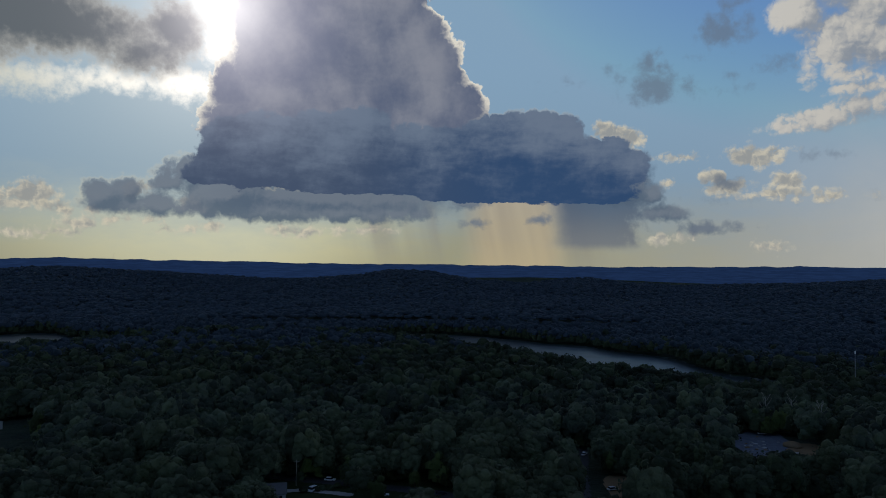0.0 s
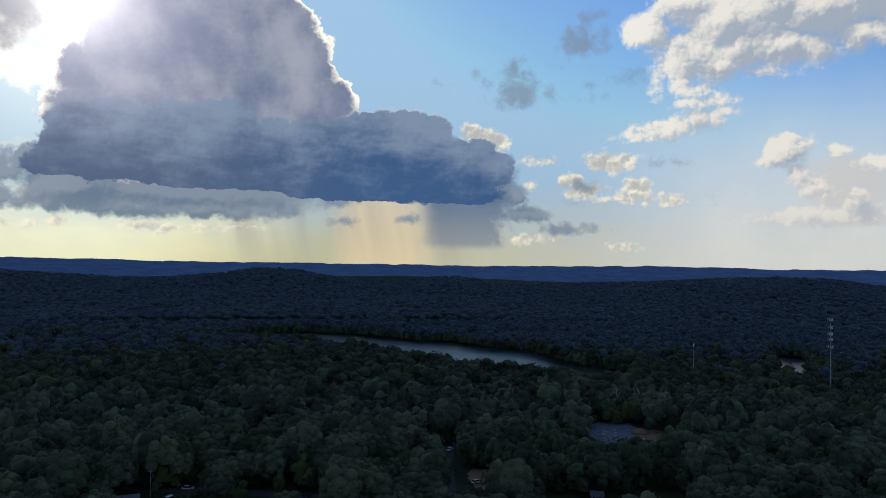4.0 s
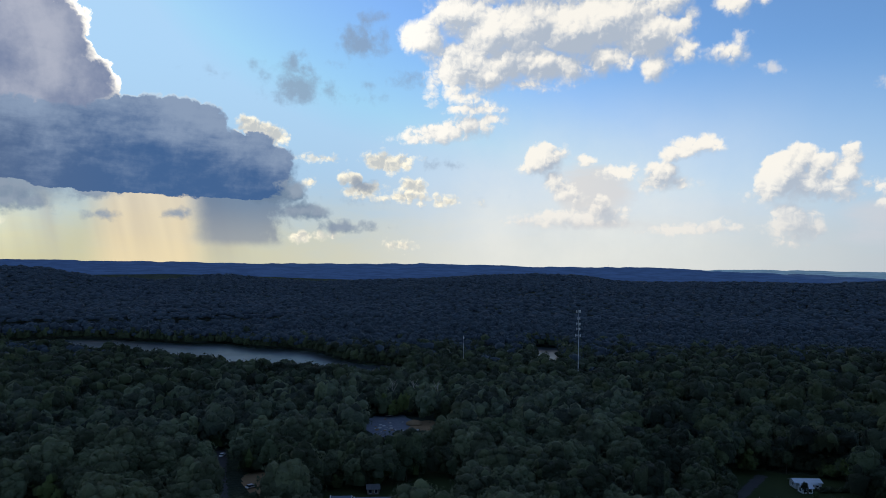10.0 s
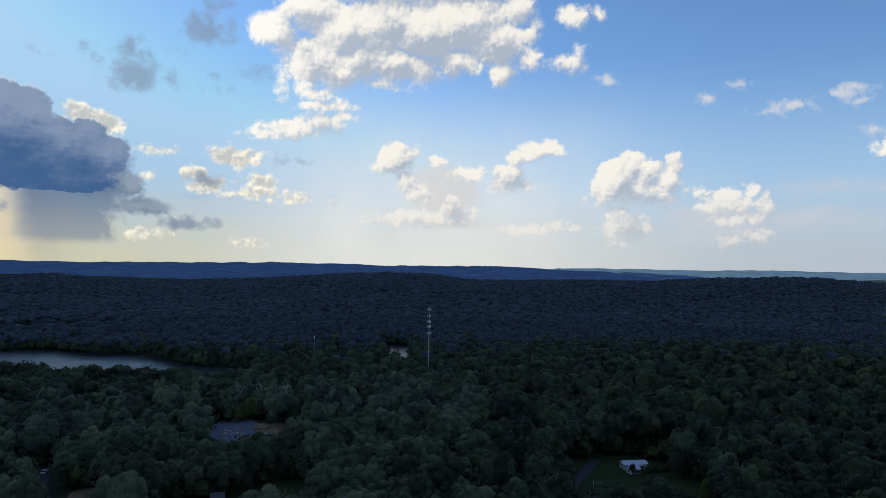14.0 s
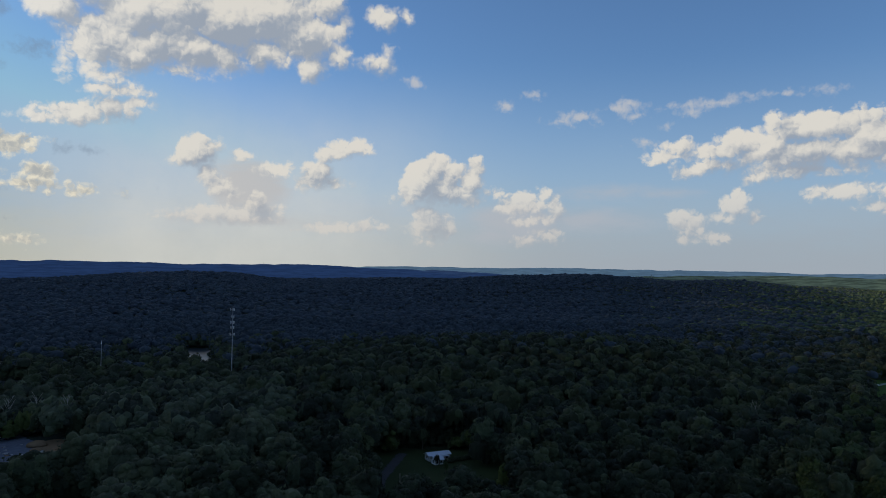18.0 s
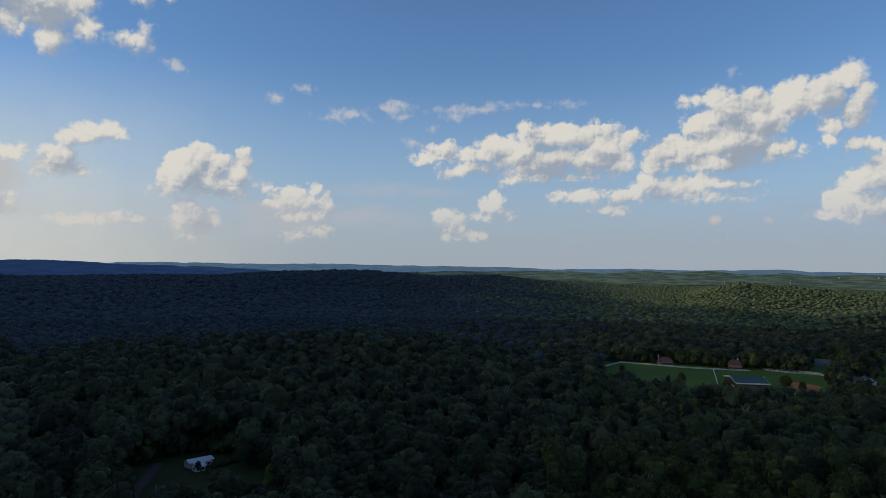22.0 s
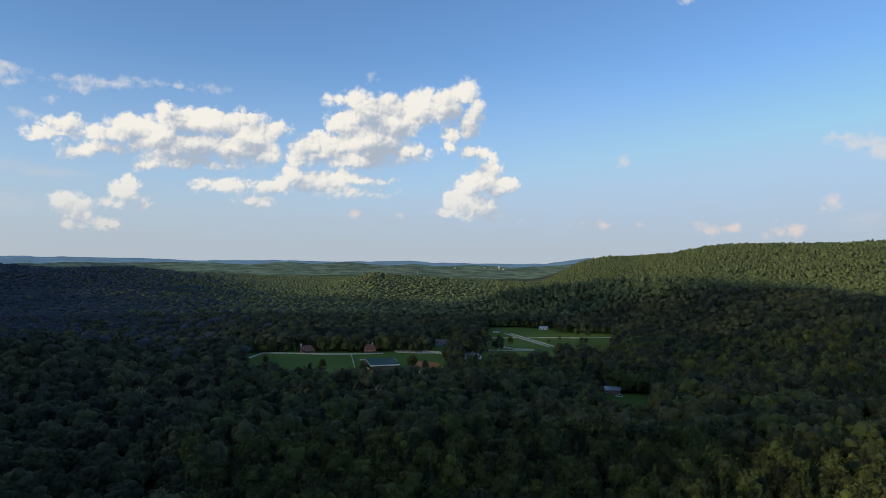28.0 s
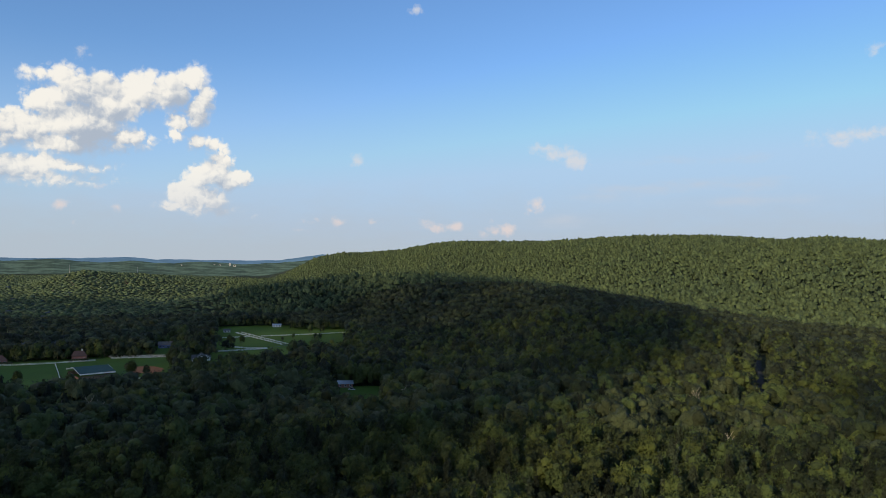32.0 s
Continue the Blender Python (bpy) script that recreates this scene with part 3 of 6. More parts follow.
def place(t):
    return nd(t, "ShaderNodeNewGeometry").outputs["Position"]


def plain(name, col, rough=0.8, metal=0.0, scale=3.0, vary=0.25, bump=0.15):
    """A surface of one colour with stains and grain at two scales."""
    m, t, b = surface(name, rough, metal)
    if rough > 0.85:
        b.inputs["Specular IOR Level"].default_value = 0.12
    p = nd(t, "ShaderNodeTexCoord").outputs["Object"]
    a, c = grain(t, p, scale * 0.12, 3), grain(t, p, scale, 5)
    f = num(t, "MULTIPLY_ADD", num(t, "ADD", a, c), vary, 1.0 - vary)
    t.links.new(blend(t, 1.0, col, f, "MULTIPLY"), b.inputs["Base Color"])
    t.links.new(num(t, "MULTIPLY_ADD", c, 0.2, rough - 0.1), b.inputs["Roughness"])
    if bump:
        relief(t, b, c, bump, 0.05)
    return m


def leafy(name, dark, light, warm, size=0.9, deep=1.0, vary=0.5):
    """Foliage: tints by tree and by clump, with fine leaf relief."""
    m, t, b = surface(name, 0.7)
    b.inputs["Specular IOR Level"].default_value = 0.12
    p = place(t)
    geo = nd(t, "ShaderNodeNewGeometry").outputs["Random Per Island"]
    one = nd(t, "ShaderNodeObjectInfo").outputs["Random"]
    patch = grain(t, p, 0.006, 3)
    leaf = grain(t, p, size, 4, 0.65)
    cells = nd(t, "ShaderNodeTexVoronoi")
    cells.voronoi_dimensions = "2D"
    t.links.new(p, cells.inputs["Vector"])
    cells.inputs["Scale"].default_value = 0.14
    tree = nd(t, "ShaderNodeSeparateColor")
    t.links.new(cells.outputs["Color"], tree.inputs[0])
    shade, hue = tree.outputs[0], tree.outputs[1]
    f = num(t, "ADD", num(t, "MULTIPLY", geo, 0.22), num(t, "ADD", num(t, "MULTIPLY", shade, 0.42), num(t, "MULTIPLY", leaf, 0.44)))
    c = blend(t, step(t, f, 0.36, 0.74), dark, light)
    c = blend(t, num(t, "MULTIPLY", step(t, num(t, "ADD", num(t, "MULTIPLY", one, 0.4), patch), 0.45, 0.95), 0.5), c, warm)
    c = blend(t, step(t, hue, 0.78, 0.92, 0.0, 0.4), c, [v * 1.25 for v in warm])
    c = blend(t, 1.0, c, num(t, "MULTIPLY_ADD", shade, vary, 1.02 - vary / 2), "MULTIPLY")
    t.links.new(c, b.inputs["Base Color"])
    b.inputs["Subsurface Weight"].default_value = 0.0
    relief(t, b, leaf, deep, 1.1)
    return m


M_LEAF = leafy("broad_leaves", (0.019, 0.027, 0.017), (0.050, 0.071, 0.025), (0.074, 0.083, 0.016))
M_LEAF2 = leafy("dark_leaves", (0.019, 0.025, 0.015), (0.051, 0.065, 0.034), (0.064, 0.072, 0.028))
M_PINE = leafy("pine_needles", (0.011, 0.015, 0.011), (0.031, 0.042, 0.026), (0.041, 0.048, 0.024))
M_LEAF3 = leafy("dull_green_leaves", (0.038, 0.045, 0.031), (0.082, 0.096, 0.056), (0.094, 0.103, 0.046))
# Leaves of the far hills, with the blue of distance haze put into their colour.
M_HAZEWOOD = leafy("haze_tinted_hill_woods", (0.027, 0.037, 0.050), (0.047, 0.061, 0.077), (0.044, 0.059, 0.069), 0.35, 0.35, 0.2)
M_RIDGEWOOD = leafy("muted_green_hill_woods", (0.036, 0.054, 0.032), (0.072, 0.102, 0.050), (0.086, 0.108, 0.042), 0.5, 0.8, 0.5)
M_BARK = plain("bark", (0.11, 0.085, 0.065), 0.95, 0, 4.0, 0.4, 0.5)
M_DEAD = plain("bleached_wood", (0.34, 0.30, 0.25), 0.9, 0, 5.0, 0.3, 0.3)
M_ASPHALT = plain("asphalt", (0.060, 0.060, 0.062), 0.9, 0, 1.5, 0.4)
M_GRAVEL = plain("gravel", (0.13, 0.145, 0.175), 0.95, 0, 2.5, 0.95, 0.8)
M_DIRT = plain("bare_dirt", (0.24, 0.16, 0.09), 0.95, 0, 0.8, 0.45, 0.5)
M_CLAY = plain("orange_clay", (0.27, 0.12, 0.06), 0.95, 0, 0.6, 0.3, 0.3)
M_WHITE = plain("white_paint", (0.78, 0.78, 0.76), 0.6, 0, 2.0, 0.1)
M_BRICK = plain("red_brick", (0.36, 0.17, 0.13), 0.9, 0, 5.0, 0.35)
M_SIDING = plain("pale_siding", (0.55, 0.54, 0.50), 0.7, 0, 3.0, 0.15)
M_BLUE = plain("blue_siding", (0.14, 0.19, 0.38), 0.7, 0, 3.0, 0.2)
M_SHINGLE = plain("grey_shingles", (0.13, 0.125, 0.125), 0.9, 0, 2.5, 0.35, 0.4)
M_BROWNROOF = plain("brown_shingles", (0.11, 0.070, 0.062), 0.9, 0, 2.5, 0.35, 0.4)
M_TEAL = plain("teal_metal_roof", (0.013, 0.056, 0.054), 0.8, 0.0, 0.6, 0.2)
M_TIN = plain("bare_tin_roof", (0.52, 0.58, 0.64), 0.38, 0.6, 0.7, 0.2)
M_DARKTIN = plain("dark_metal_roof", (0.10, 0.13, 0.17), 0.45, 0.2, 0.7, 0.25)
M_STEEL = plain("galvanised_steel", (0.30, 0.31, 0.32), 0.5, 0.5, 3.0, 0.2)
M_WOOD = plain("weathered_boards", (0.20, 0.15, 0.11), 0.9, 0, 4.0, 0.35)
M_GLASSY = plain("dark_window_glass", (0.02, 0.025, 0.03), 0.1, 0, 1.0, 0.1, 0)
M_RUBBER = plain("black_rubber", (0.02, 0.02, 0.02), 0.8, 0, 3.0, 0.2)
M_CARWHITE = plain("white_car_paint", (0.75, 0.76, 0.78), 0.25, 0, 1.0, 0.06, 0)
M_CARDARK = plain("dark_car_paint", (0.04, 0.045, 0.06), 0.25, 0, 1.0, 0.06, 0)
M_CONC = plain("concrete", (0.40, 0.39, 0.37), 0.9, 0, 1.5, 0.25)
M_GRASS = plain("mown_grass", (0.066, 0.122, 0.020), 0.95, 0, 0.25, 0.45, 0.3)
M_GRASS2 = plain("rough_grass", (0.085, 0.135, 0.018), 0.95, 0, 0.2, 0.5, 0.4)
# Lawn grass again, darker: the shade is put into its base colour.
M_LAWN = plain("painted_shade_lawn", (0.032, 0.045, 0.015), 0.95, 0, 0.3, 0.5, 0.3)
M_CLOUD = plain("cloud_white", (0.8, 0.8, 0.8), 1.0, 0, 0.01, 0.1, 0)

M_GROUND, gt, gb = surface("forest_floor", 0.95)
gp = place(gt)
g1, g2, g3 = grain(gt, gp, 0.004, 4), grain(gt, gp, 0.05, 5), grain(gt, gp, 0.4, 3)
gc = blend(gt, step(gt, g2, 0.3, 0.7), (0.026, 0.036, 0.026), (0.046, 0.060, 0.036))
gc = blend(gt, num(gt, "MULTIPLY", step(gt, g1, 0.45, 0.75), 0.5), gc, (0.070, 0.075, 0.022))
gt.links.new(gc, gb.inputs["Base Color"])
gb.inputs["Specular IOR Level"].default_value = 0.1
relief(gt, gb, num(gt, "MULTIPLY_ADD", g3, 0.4, g2), 1.0, 6.0)

M_WATER, wt, wb = surface("lake_water", 0.08)
wb.inputs["Base Color"].default_value = (0.02, 0.03, 0.035, 1)
ripple = grain(wt, place(wt), 0.7, 4)
drift = grain(wt, place(wt), 0.02, 3)
wt.links.new(step(wt, drift, 0.4, 0.65, 0.30, 0.36), wb.inputs["Roughness"])
relief(wt, wb, ripple, 0.10, 0.12)


# Distant hills with aerial haze put into the colour and a faint glow.
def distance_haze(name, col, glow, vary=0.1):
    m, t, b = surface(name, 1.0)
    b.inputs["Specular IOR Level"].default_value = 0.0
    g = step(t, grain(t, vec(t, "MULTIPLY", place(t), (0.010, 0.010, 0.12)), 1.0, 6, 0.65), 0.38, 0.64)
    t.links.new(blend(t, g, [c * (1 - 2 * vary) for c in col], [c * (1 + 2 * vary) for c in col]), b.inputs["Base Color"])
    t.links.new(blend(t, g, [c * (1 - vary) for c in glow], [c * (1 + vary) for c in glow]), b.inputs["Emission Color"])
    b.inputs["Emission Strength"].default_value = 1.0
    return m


M_FAR = distance_haze("haze_blue_far_ridge", (0.03, 0.05, 0.07), (0.010, 0.023, 0.070))
M_PALE = distance_haze("haze_pale_distant_hills", (0.05, 0.08, 0.10), (0.045, 0.085, 0.14))
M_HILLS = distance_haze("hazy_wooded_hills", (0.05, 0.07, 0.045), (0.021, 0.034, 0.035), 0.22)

# ---- shape of the land ----
TABLE = np.random.RandomState(4).rand(64, 64)


def lattice(x, y, size):
    """Smooth noise from 0 to 1 over the plan; size in metres."""
    u, v = np.asarray(x) / size + 400.0, np.asarray(y) / size + 400.0
    i, j = np.floor(u).astype(int), np.floor(v).astype(int)
    fu, fv = u - i, v - j
    fu, fv = fu * fu * (3 - 2 * fu), fv * fv * (3 - 2 * fv)
    a, b = TABLE[i % 64, j % 64], TABLE[(i + 1) % 64, j % 64]
    c, d = TABLE[i % 64, (j + 1) % 64], TABLE[(i + 1) % 64, (j + 1) % 64]
    return (a * (1 - fu) + b * fu) * (1 - fv) + (c * (1 - fu) + d * fu) * fv


def polar(x, y):
    return np.degrees(np.arctan2(x, y)), np.hypot(x, y)


def spot(az, d, z=0.0):
    return Vector((d * math.sin(radians(az)), d * math.cos(radians(az)), z))


MID_AZ = (-60, -32, -29, -24, -16, -12, -6.6, -4.3, -1, 3, 6.7, 9.9, 11.7, 14.3, 18.6, 27, 31.6, 36, 39.5, 42.5, 52, 57.5, 61.5, 67, 71, 75.2, 79.5, 84, 88.5, 93.4, 98, 100.6, 106.6, 115, 125)
MID_EL = (-0.8, -0.6, -0.46, -0.71, -1.13, -1.19, -0.92, -0.62, -0.72, -1.36, -1.45, -0.95, -0.78, -1.1, -1.42, -1.31, -0.91, -0.52, -0.58, -0.9, -0.85, -0.93, -0.68, -0.51, -0.53, -0.73, -0.62, -0.9, -1.6, -1.85, -0.72, -1.0, -1.4, -1.7, -2.4)
RIDGE_AZ = (108, 113, 115, 117, 118.7, 121.7, 124.2, 126.2, 130, 132.7, 137, 140.3, 145.7, 150.8, 153.4, 157.4, 170)
RIDGE_EL = (-1.8, -0.3, 0.6, 0.87, 0.83, 1.04, 1.54, 1.76, 1.88, 2.05, 2.4, 2.58, 2.49, 2.17, 2.24, 1.78, 1.2)
SPUR_AZ = (98, 104, 109.6, 118.5, 125.8, 130.5, 135, 138.6, 143.7, 148.9, 151.5, 158)
SPUR_EL = (-4.5, -3.0, -1.99, -1.11, -0.93, -1.24, -1.71, -2.32, -3.28, -4.57, -5.26, -7.5)
NEAR_AZ = (36, 40, 46, 52.5, 60, 68.5, 73, 77, 81, 85)
NEAR_EL = (-8.0, -7.38, -6.6, -6.2, -5.8, -5.17, -5.48, -6.3, -6.9, -8.0)
CANOPY = 15.0


def hump(az, d, at_az, at_el, crest, near, far, floor_h=0.0):
    """A hill whose tree tops reach a given height angle at the distance crest."""
    top = np.maximum(EYE + crest * np.tan(np.radians(np.interp(az, at_az, at_el))) - CANOPY, floor_h)
    off = (d - crest) / np.where(d < crest, near, far)
    return top * np.cos(np.clip(off, -1, 1) * np.pi / 2) ** 2


def land(x, y):
    x, y = np.asarray(x, float), np.asarray(y, float)
    az, d = polar(x, y)
    in_mid = np.clip((az + 60) / 20, 0, 1) * np.clip((124 - az) / 14, 0, 1)
    mid = hump(az, d, MID_AZ, MID_EL, 2300.0 + 0 * d, 1250.0, 1300.0) * in_mid
    spur = hump(az, d, SPUR_AZ, SPUR_EL, np.interp(az, (105, 118, 126, 135, 143, 151), (1300, 1200, 1150, 1050, 900, 760)), np.interp(az, (105, 116, 124, 135), (190, 230, 430, 520)), 650.0)
    ridge = hump(az, d, RIDGE_AZ, RIDGE_EL, np.interp(az, (111, 117, 124, 140, 160), (3200, 2950, 2600, 2150, 1950)), 1000.0, 1500.0)
    ridge = ridge * np.clip((az - 108) / 5, 0, 1) * np.clip((190 - az) / 20, 0, 1)
    spur = spur * np.clip((az - 98) / 8, 0, 1) * np.clip((170 - az) / 12, 0, 1)
    near = hump(az, d, NEAR_AZ, NEAR_EL, 610.0 + 0 * d, 230.0, 260.0) * np.clip((az - 38) / 5, 0, 1) * np.clip((85 - az) / 5, 0, 1)
    back = hump(az, d, (74, 80, 86, 90, 94, 100, 106, 112, 118), (-1.2, -1.0, -1.05, -1.3, -1.45, -1.4, -1.3, -1.2, -1.1), 3500.0 + 0 * d, 1900.0, 800.0) * np.clip((az - 70) / 8, 0, 1) * np.clip((121 - az) / 6, 0, 1)
    z = np.maximum(np.maximum(np.maximum(mid, back), spur), np.maximum(ridge, near))
    rolling = (lattice(x, y, 520) - 0.5) * 24 + (lattice(x + 90, y, 150) - 0.5) * 6
    z = z + rolling * np.clip((d - 850) / 700, 0, 1)
    z = z + (lattice(x, y, 90) - 0.5) * 1.2 * np.clip((d - 150) / 200, 0, 1)
    deep = in_lake(x, y)
    z = np.where(deep > -90, np.maximum(z, 0.45), z)
    return np.where(deep > 0, np.minimum(z, 0.4 - 3.0 * np.clip(deep / 12, 0, 1)), z)


LAKE_AZ = (-40, -33, -25, -21, -16, -10, -4, 0, 6, 10, 13, 16, 20, 25.2, 26.5)
LAKE_NEAR = (790, 770, 780, 805, 850, 840, 765, 722, 632, 578, 556, 552, 534, 508, 545)
LAKE_FAR = (980, 965, 905, 830, 852, 850, 870, 890, 845, 810, 790, 745, 690, 625, 560)


def in_lake(x, y):
    """Metres inside the shore, positive in the water."""
    az, d = polar(x, y)
    wob = (lattice(x, y, 45) - 0.5) * 26
    far = np.interp(az, LAKE_AZ, LAKE_FAR) + (lattice(x + 30, y, 75) - 0.42) * 90
    a = np.minimum(d - np.interp(az, LAKE_AZ, LAKE_NEAR), far - d) + wob
    a = np.where((az > -40) & (az < 26.5), a, -50)
    pond = np.minimum(np.minimum(d - 634, 790 - d), np.minimum(az - 36.2, 38.4 - az) * 12) + wob * 0.4
    return np.maximum(a, pond)


# Openings in the woods: bearings and distances.
OPENINGS = []


def opening(az0, az1, d0, d1, reach=0.8):
    OPENINGS.append((az0, az1, d0 * reach, d1))


opening(22.2, 27.2, 360, 412, 0.87)
opening(26.6, 29.4, 372, 394, 0.9)
opening(36.0, 38.7, 606, 640, 1.0)
opening(10.6, 12.1, 305, 352)
opening(13.2, 15.2, 284, 306, 0.86)
opening(19.0, 25.6, 250, 284, 0.82)
opening(25.6, 30.5, 272, 296, 0.9)
opening(-13.2, -7.6, 272, 300)
opening(-5.2, -2.4, 274, 292)
opening(-0.6, 1.6, 264, 284)
opening(-35, -29.8, 425, 462)
opening(51.4, 53.6, 284, 332, 0.9)
opening(54.0, 59.2, 296, 344, 0.9)
opening(59.2, 61.6, 292, 312, 0.92)
opening(88.0, 90.5, 610, 694, 0.88)
opening(90.5, 104.2, 556, 694, 0.9)
opening(91.4, 99.5, 690, 697, 1.0)
opening(91.8, 93.7, 690, 708, 1.0)
opening(97.0, 98.8, 690, 706, 1.0)
opening(42.5, 44.3, 2100, 2205, 1.0)
opening(102.6, 104.6, 690, 772, 1.0)
opening(105.0, 107.5, 560, 656, 1.0)
opening(106.0, 107.6, 712, 815, 1.0)
opening(107.2, 113.0, 716, 978)
opening(112.6, 117.3, 752, 930, 0.88)
opening(116.4, 120.6, 452, 506, 0.86)
opening(149.1, 150.3, 478, 720, 0.94)


def is_open(x, y):
    az, d = polar(x, y)
    az = az + (lattice(x, y, 25) - 0.5) * 220 / np.maximum(d, 100)
    d = d + (lattice(x + 50, y, 30) - 0.5) * 14
    out = np.zeros(az.shape, bool)
    for a0, a1, d0, d1 in OPENINGS:
        out |= (az > a0) & (az < a1) & (d > d0) & (d < d1)
    return out


# ---- mesh tools ----
def part(name, bm, material, parent=None, label="", smooth=False):
    me = bpy.data.meshes.new(name)
    bm.to_mesh(me)
    bm.free()
    me.materials.append(material)
    if smooth:
        me.polygons.foreach_set("use_smooth", [True] * len(me.polygons))
    ob = new(name, me)
    if parent:
        ob.parent = parent
    if label:
        tagged(ob, label)
    return ob


def raw(name, verts, faces, material, smooth=True):
    """A mesh of triangles from arrays."""
    me = bpy.data.meshes.new(name)
    me.vertices.add(len(verts))
    me.vertices.foreach_set("co", np.ascontiguousarray(verts, dtype=np.float32).ravel())
    me.loops.add(faces.size)
    me.loops.foreach_set("vertex_index", np.ascontiguousarray(faces, dtype=np.int32).ravel())
    me.polygons.add(len(faces))
    me.polygons.foreach_set("loop_start", np.arange(0, faces.size, 3, dtype=np.int32))
    if smooth:
        me.polygons.foreach_set("use_smooth", np.ones(len(faces), bool))
    me.materials.append(material)
    me.update(calc_edges=True)
    return new(name, me)


def thing(name, at, turn=0.0, **tags):
    ob = new(name)
    ob.matrix_world = pose(*at, 0, 0, turn)
    return tagged(ob, **tags)


def box(bm, x0, x1, y0, y1, z0, z1, bevel=0.0):
    r = bmesh.ops.create_cube(bm, size=1.0)
    m = Matrix.Translation(((x0 + x1) / 2, (y0 + y1) / 2, (z0 + z1) / 2)) @ Matrix.Diagonal((x1 - x0, y1 - y0, z1 - z0, 1))
    bmesh.ops.transform(bm, matrix=m, verts=r["verts"])
    if bevel:
        es = list({e for v in r["verts"] for e in v.link_edges})
        bmesh.ops.bevel(bm, geom=es, offset=bevel, segments=1, affect="EDGES")
    return bm


def boxed(*a, **k):
    return box(bmesh.new(), *a, **k)


def rod(bm, a, b, r0, r1, n=6):
    a, b = Vector(a), Vector(b)
    r = bmesh.ops.create_cone(bm, cap_ends=True, segments=n, radius1=r0, radius2=r1, depth=(b - a).length)
    m = Matrix.Translation((a + b) / 2) @ (b - a).to_track_quat("Z", "Y").to_matrix().to_4x4()
    bmesh.ops.transform(bm, matrix=m, verts=r["verts"])
    return bm


# ---- ground, water, distance ----
def sheet(az0, az1, naz, radii, height, name, material):
    az = np.radians(np.linspace(az0, az1, naz))
    rr = np.asarray(radii)
    X, Y = np.outer(rr, np.sin(az)), np.outer(rr, np.cos(az))
    V = np.stack([X, Y, height(X, Y)], -1).reshape(-1, 3)
    i, j = np.meshgrid(np.arange(len(rr) - 1), np.arange(naz - 1), indexing="ij")
    a = (i * naz + j).ravel()
    F = np.concatenate([np.stack([a, a + 1, a + naz + 1], 1), np.stack([a, a + naz + 1, a + naz], 1)])
    return raw(name, V, F[:, ::-1], material)


RADII = np.concatenate([[0.0, 40, 90, 140], np.arange(180, 1000, 9.0), np.geomspace(1000, 6500, 90)])
ground = sheet(-180, 180, 541, RADII, land, "ground", M_GROUND)
tagged(ground, "wooded valley floor and hills under dense forest", "ground", kind="structure")

lake = sheet(-42, 40.5, 240, np.arange(470, 1000, 8.0), lambda x, y: 0 * x - 0.1, "water", M_WATER)
tagged(lake, "calm grey lake reflecting the sky between wooded shores", "lake", kind="structure")


def skyline(name, az, el, dist, material, wobble, label):
    """A long far ridge with depth: a slope up to the crest and one down behind it."""
    a0, a1 = az[0], az[-1]
    n = 900
    aa = np.linspace(a0, a1, n)
    crest = EYE + dist * np.tan(np.radians(np.interp(aa, az, el)))
    crest = crest + (lattice(aa * 40, aa * 0, 30) - 0.5) * wobble + (lattice(aa * 40, aa * 0 + 7, 6) - 0.5) * wobble * 0.3
    V, F = [], []
    for off, part_h in ((-420, 0.0), (-200, 0.5), (-60, 0.9), (0, 1.0), (60, 0.9), (400, 0.0)):
        r = dist + off
        V.append(np.stack([r * np.sin(np.radians(aa)), r * np.cos(np.radians(aa)), -60 + (crest + 60) * part_h], 1))
    V = np.concatenate(V)
    for k in range(5):
        a = k * n + np.arange(n - 1)
        F += [np.stack([a, a + n + 1, a + 1], 1), np.stack([a, a + n, a + n + 1], 1)]
    ob = raw(name, V, np.concatenate(F), material)
    return tagged(ob, label, "hills", kind="structure")


skyline("backdrop_ridge", (-62, -45, -32, -29, -25, -17, -6, 5, 14, 22.6, 27, 36, 45.5, 49.5, 57, 64), (0, 0, -0.02, 0.11, 0.04, -0.03, -0.12, -0.09, -0.12, -0.02, 0.08, -0.02, 0.03, -0.14, -0.32, -0.6), 4450.0, M_FAR, 7.0, "long wooded ridge along the horizon, dark blue with painted haze")
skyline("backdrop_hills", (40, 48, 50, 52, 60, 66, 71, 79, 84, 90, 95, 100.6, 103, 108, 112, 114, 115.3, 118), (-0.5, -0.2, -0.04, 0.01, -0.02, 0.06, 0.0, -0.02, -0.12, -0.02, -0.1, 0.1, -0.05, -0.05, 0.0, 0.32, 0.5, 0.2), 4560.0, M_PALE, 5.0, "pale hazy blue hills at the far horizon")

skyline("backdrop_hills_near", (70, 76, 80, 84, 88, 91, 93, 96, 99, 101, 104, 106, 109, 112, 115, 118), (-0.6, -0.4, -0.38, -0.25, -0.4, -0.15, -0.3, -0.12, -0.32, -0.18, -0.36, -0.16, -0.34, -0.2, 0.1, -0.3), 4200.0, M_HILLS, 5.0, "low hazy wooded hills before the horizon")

# ---- the woods ----
def ball_arrays(sub):
    bm = bmesh.new()
    bmesh.ops.create_icosphere(bm, subdivisions=sub, radius=1.0)
    v = np.array([p.co[:] for p in bm.verts])
    f = np.array([[p.index for p in q.verts] for q in bm.faces])
    bm.free()
    return v, f


BALL1, BALL2, BALL3 = ball_arrays(1), ball_arrays(2), ball_arrays(3)


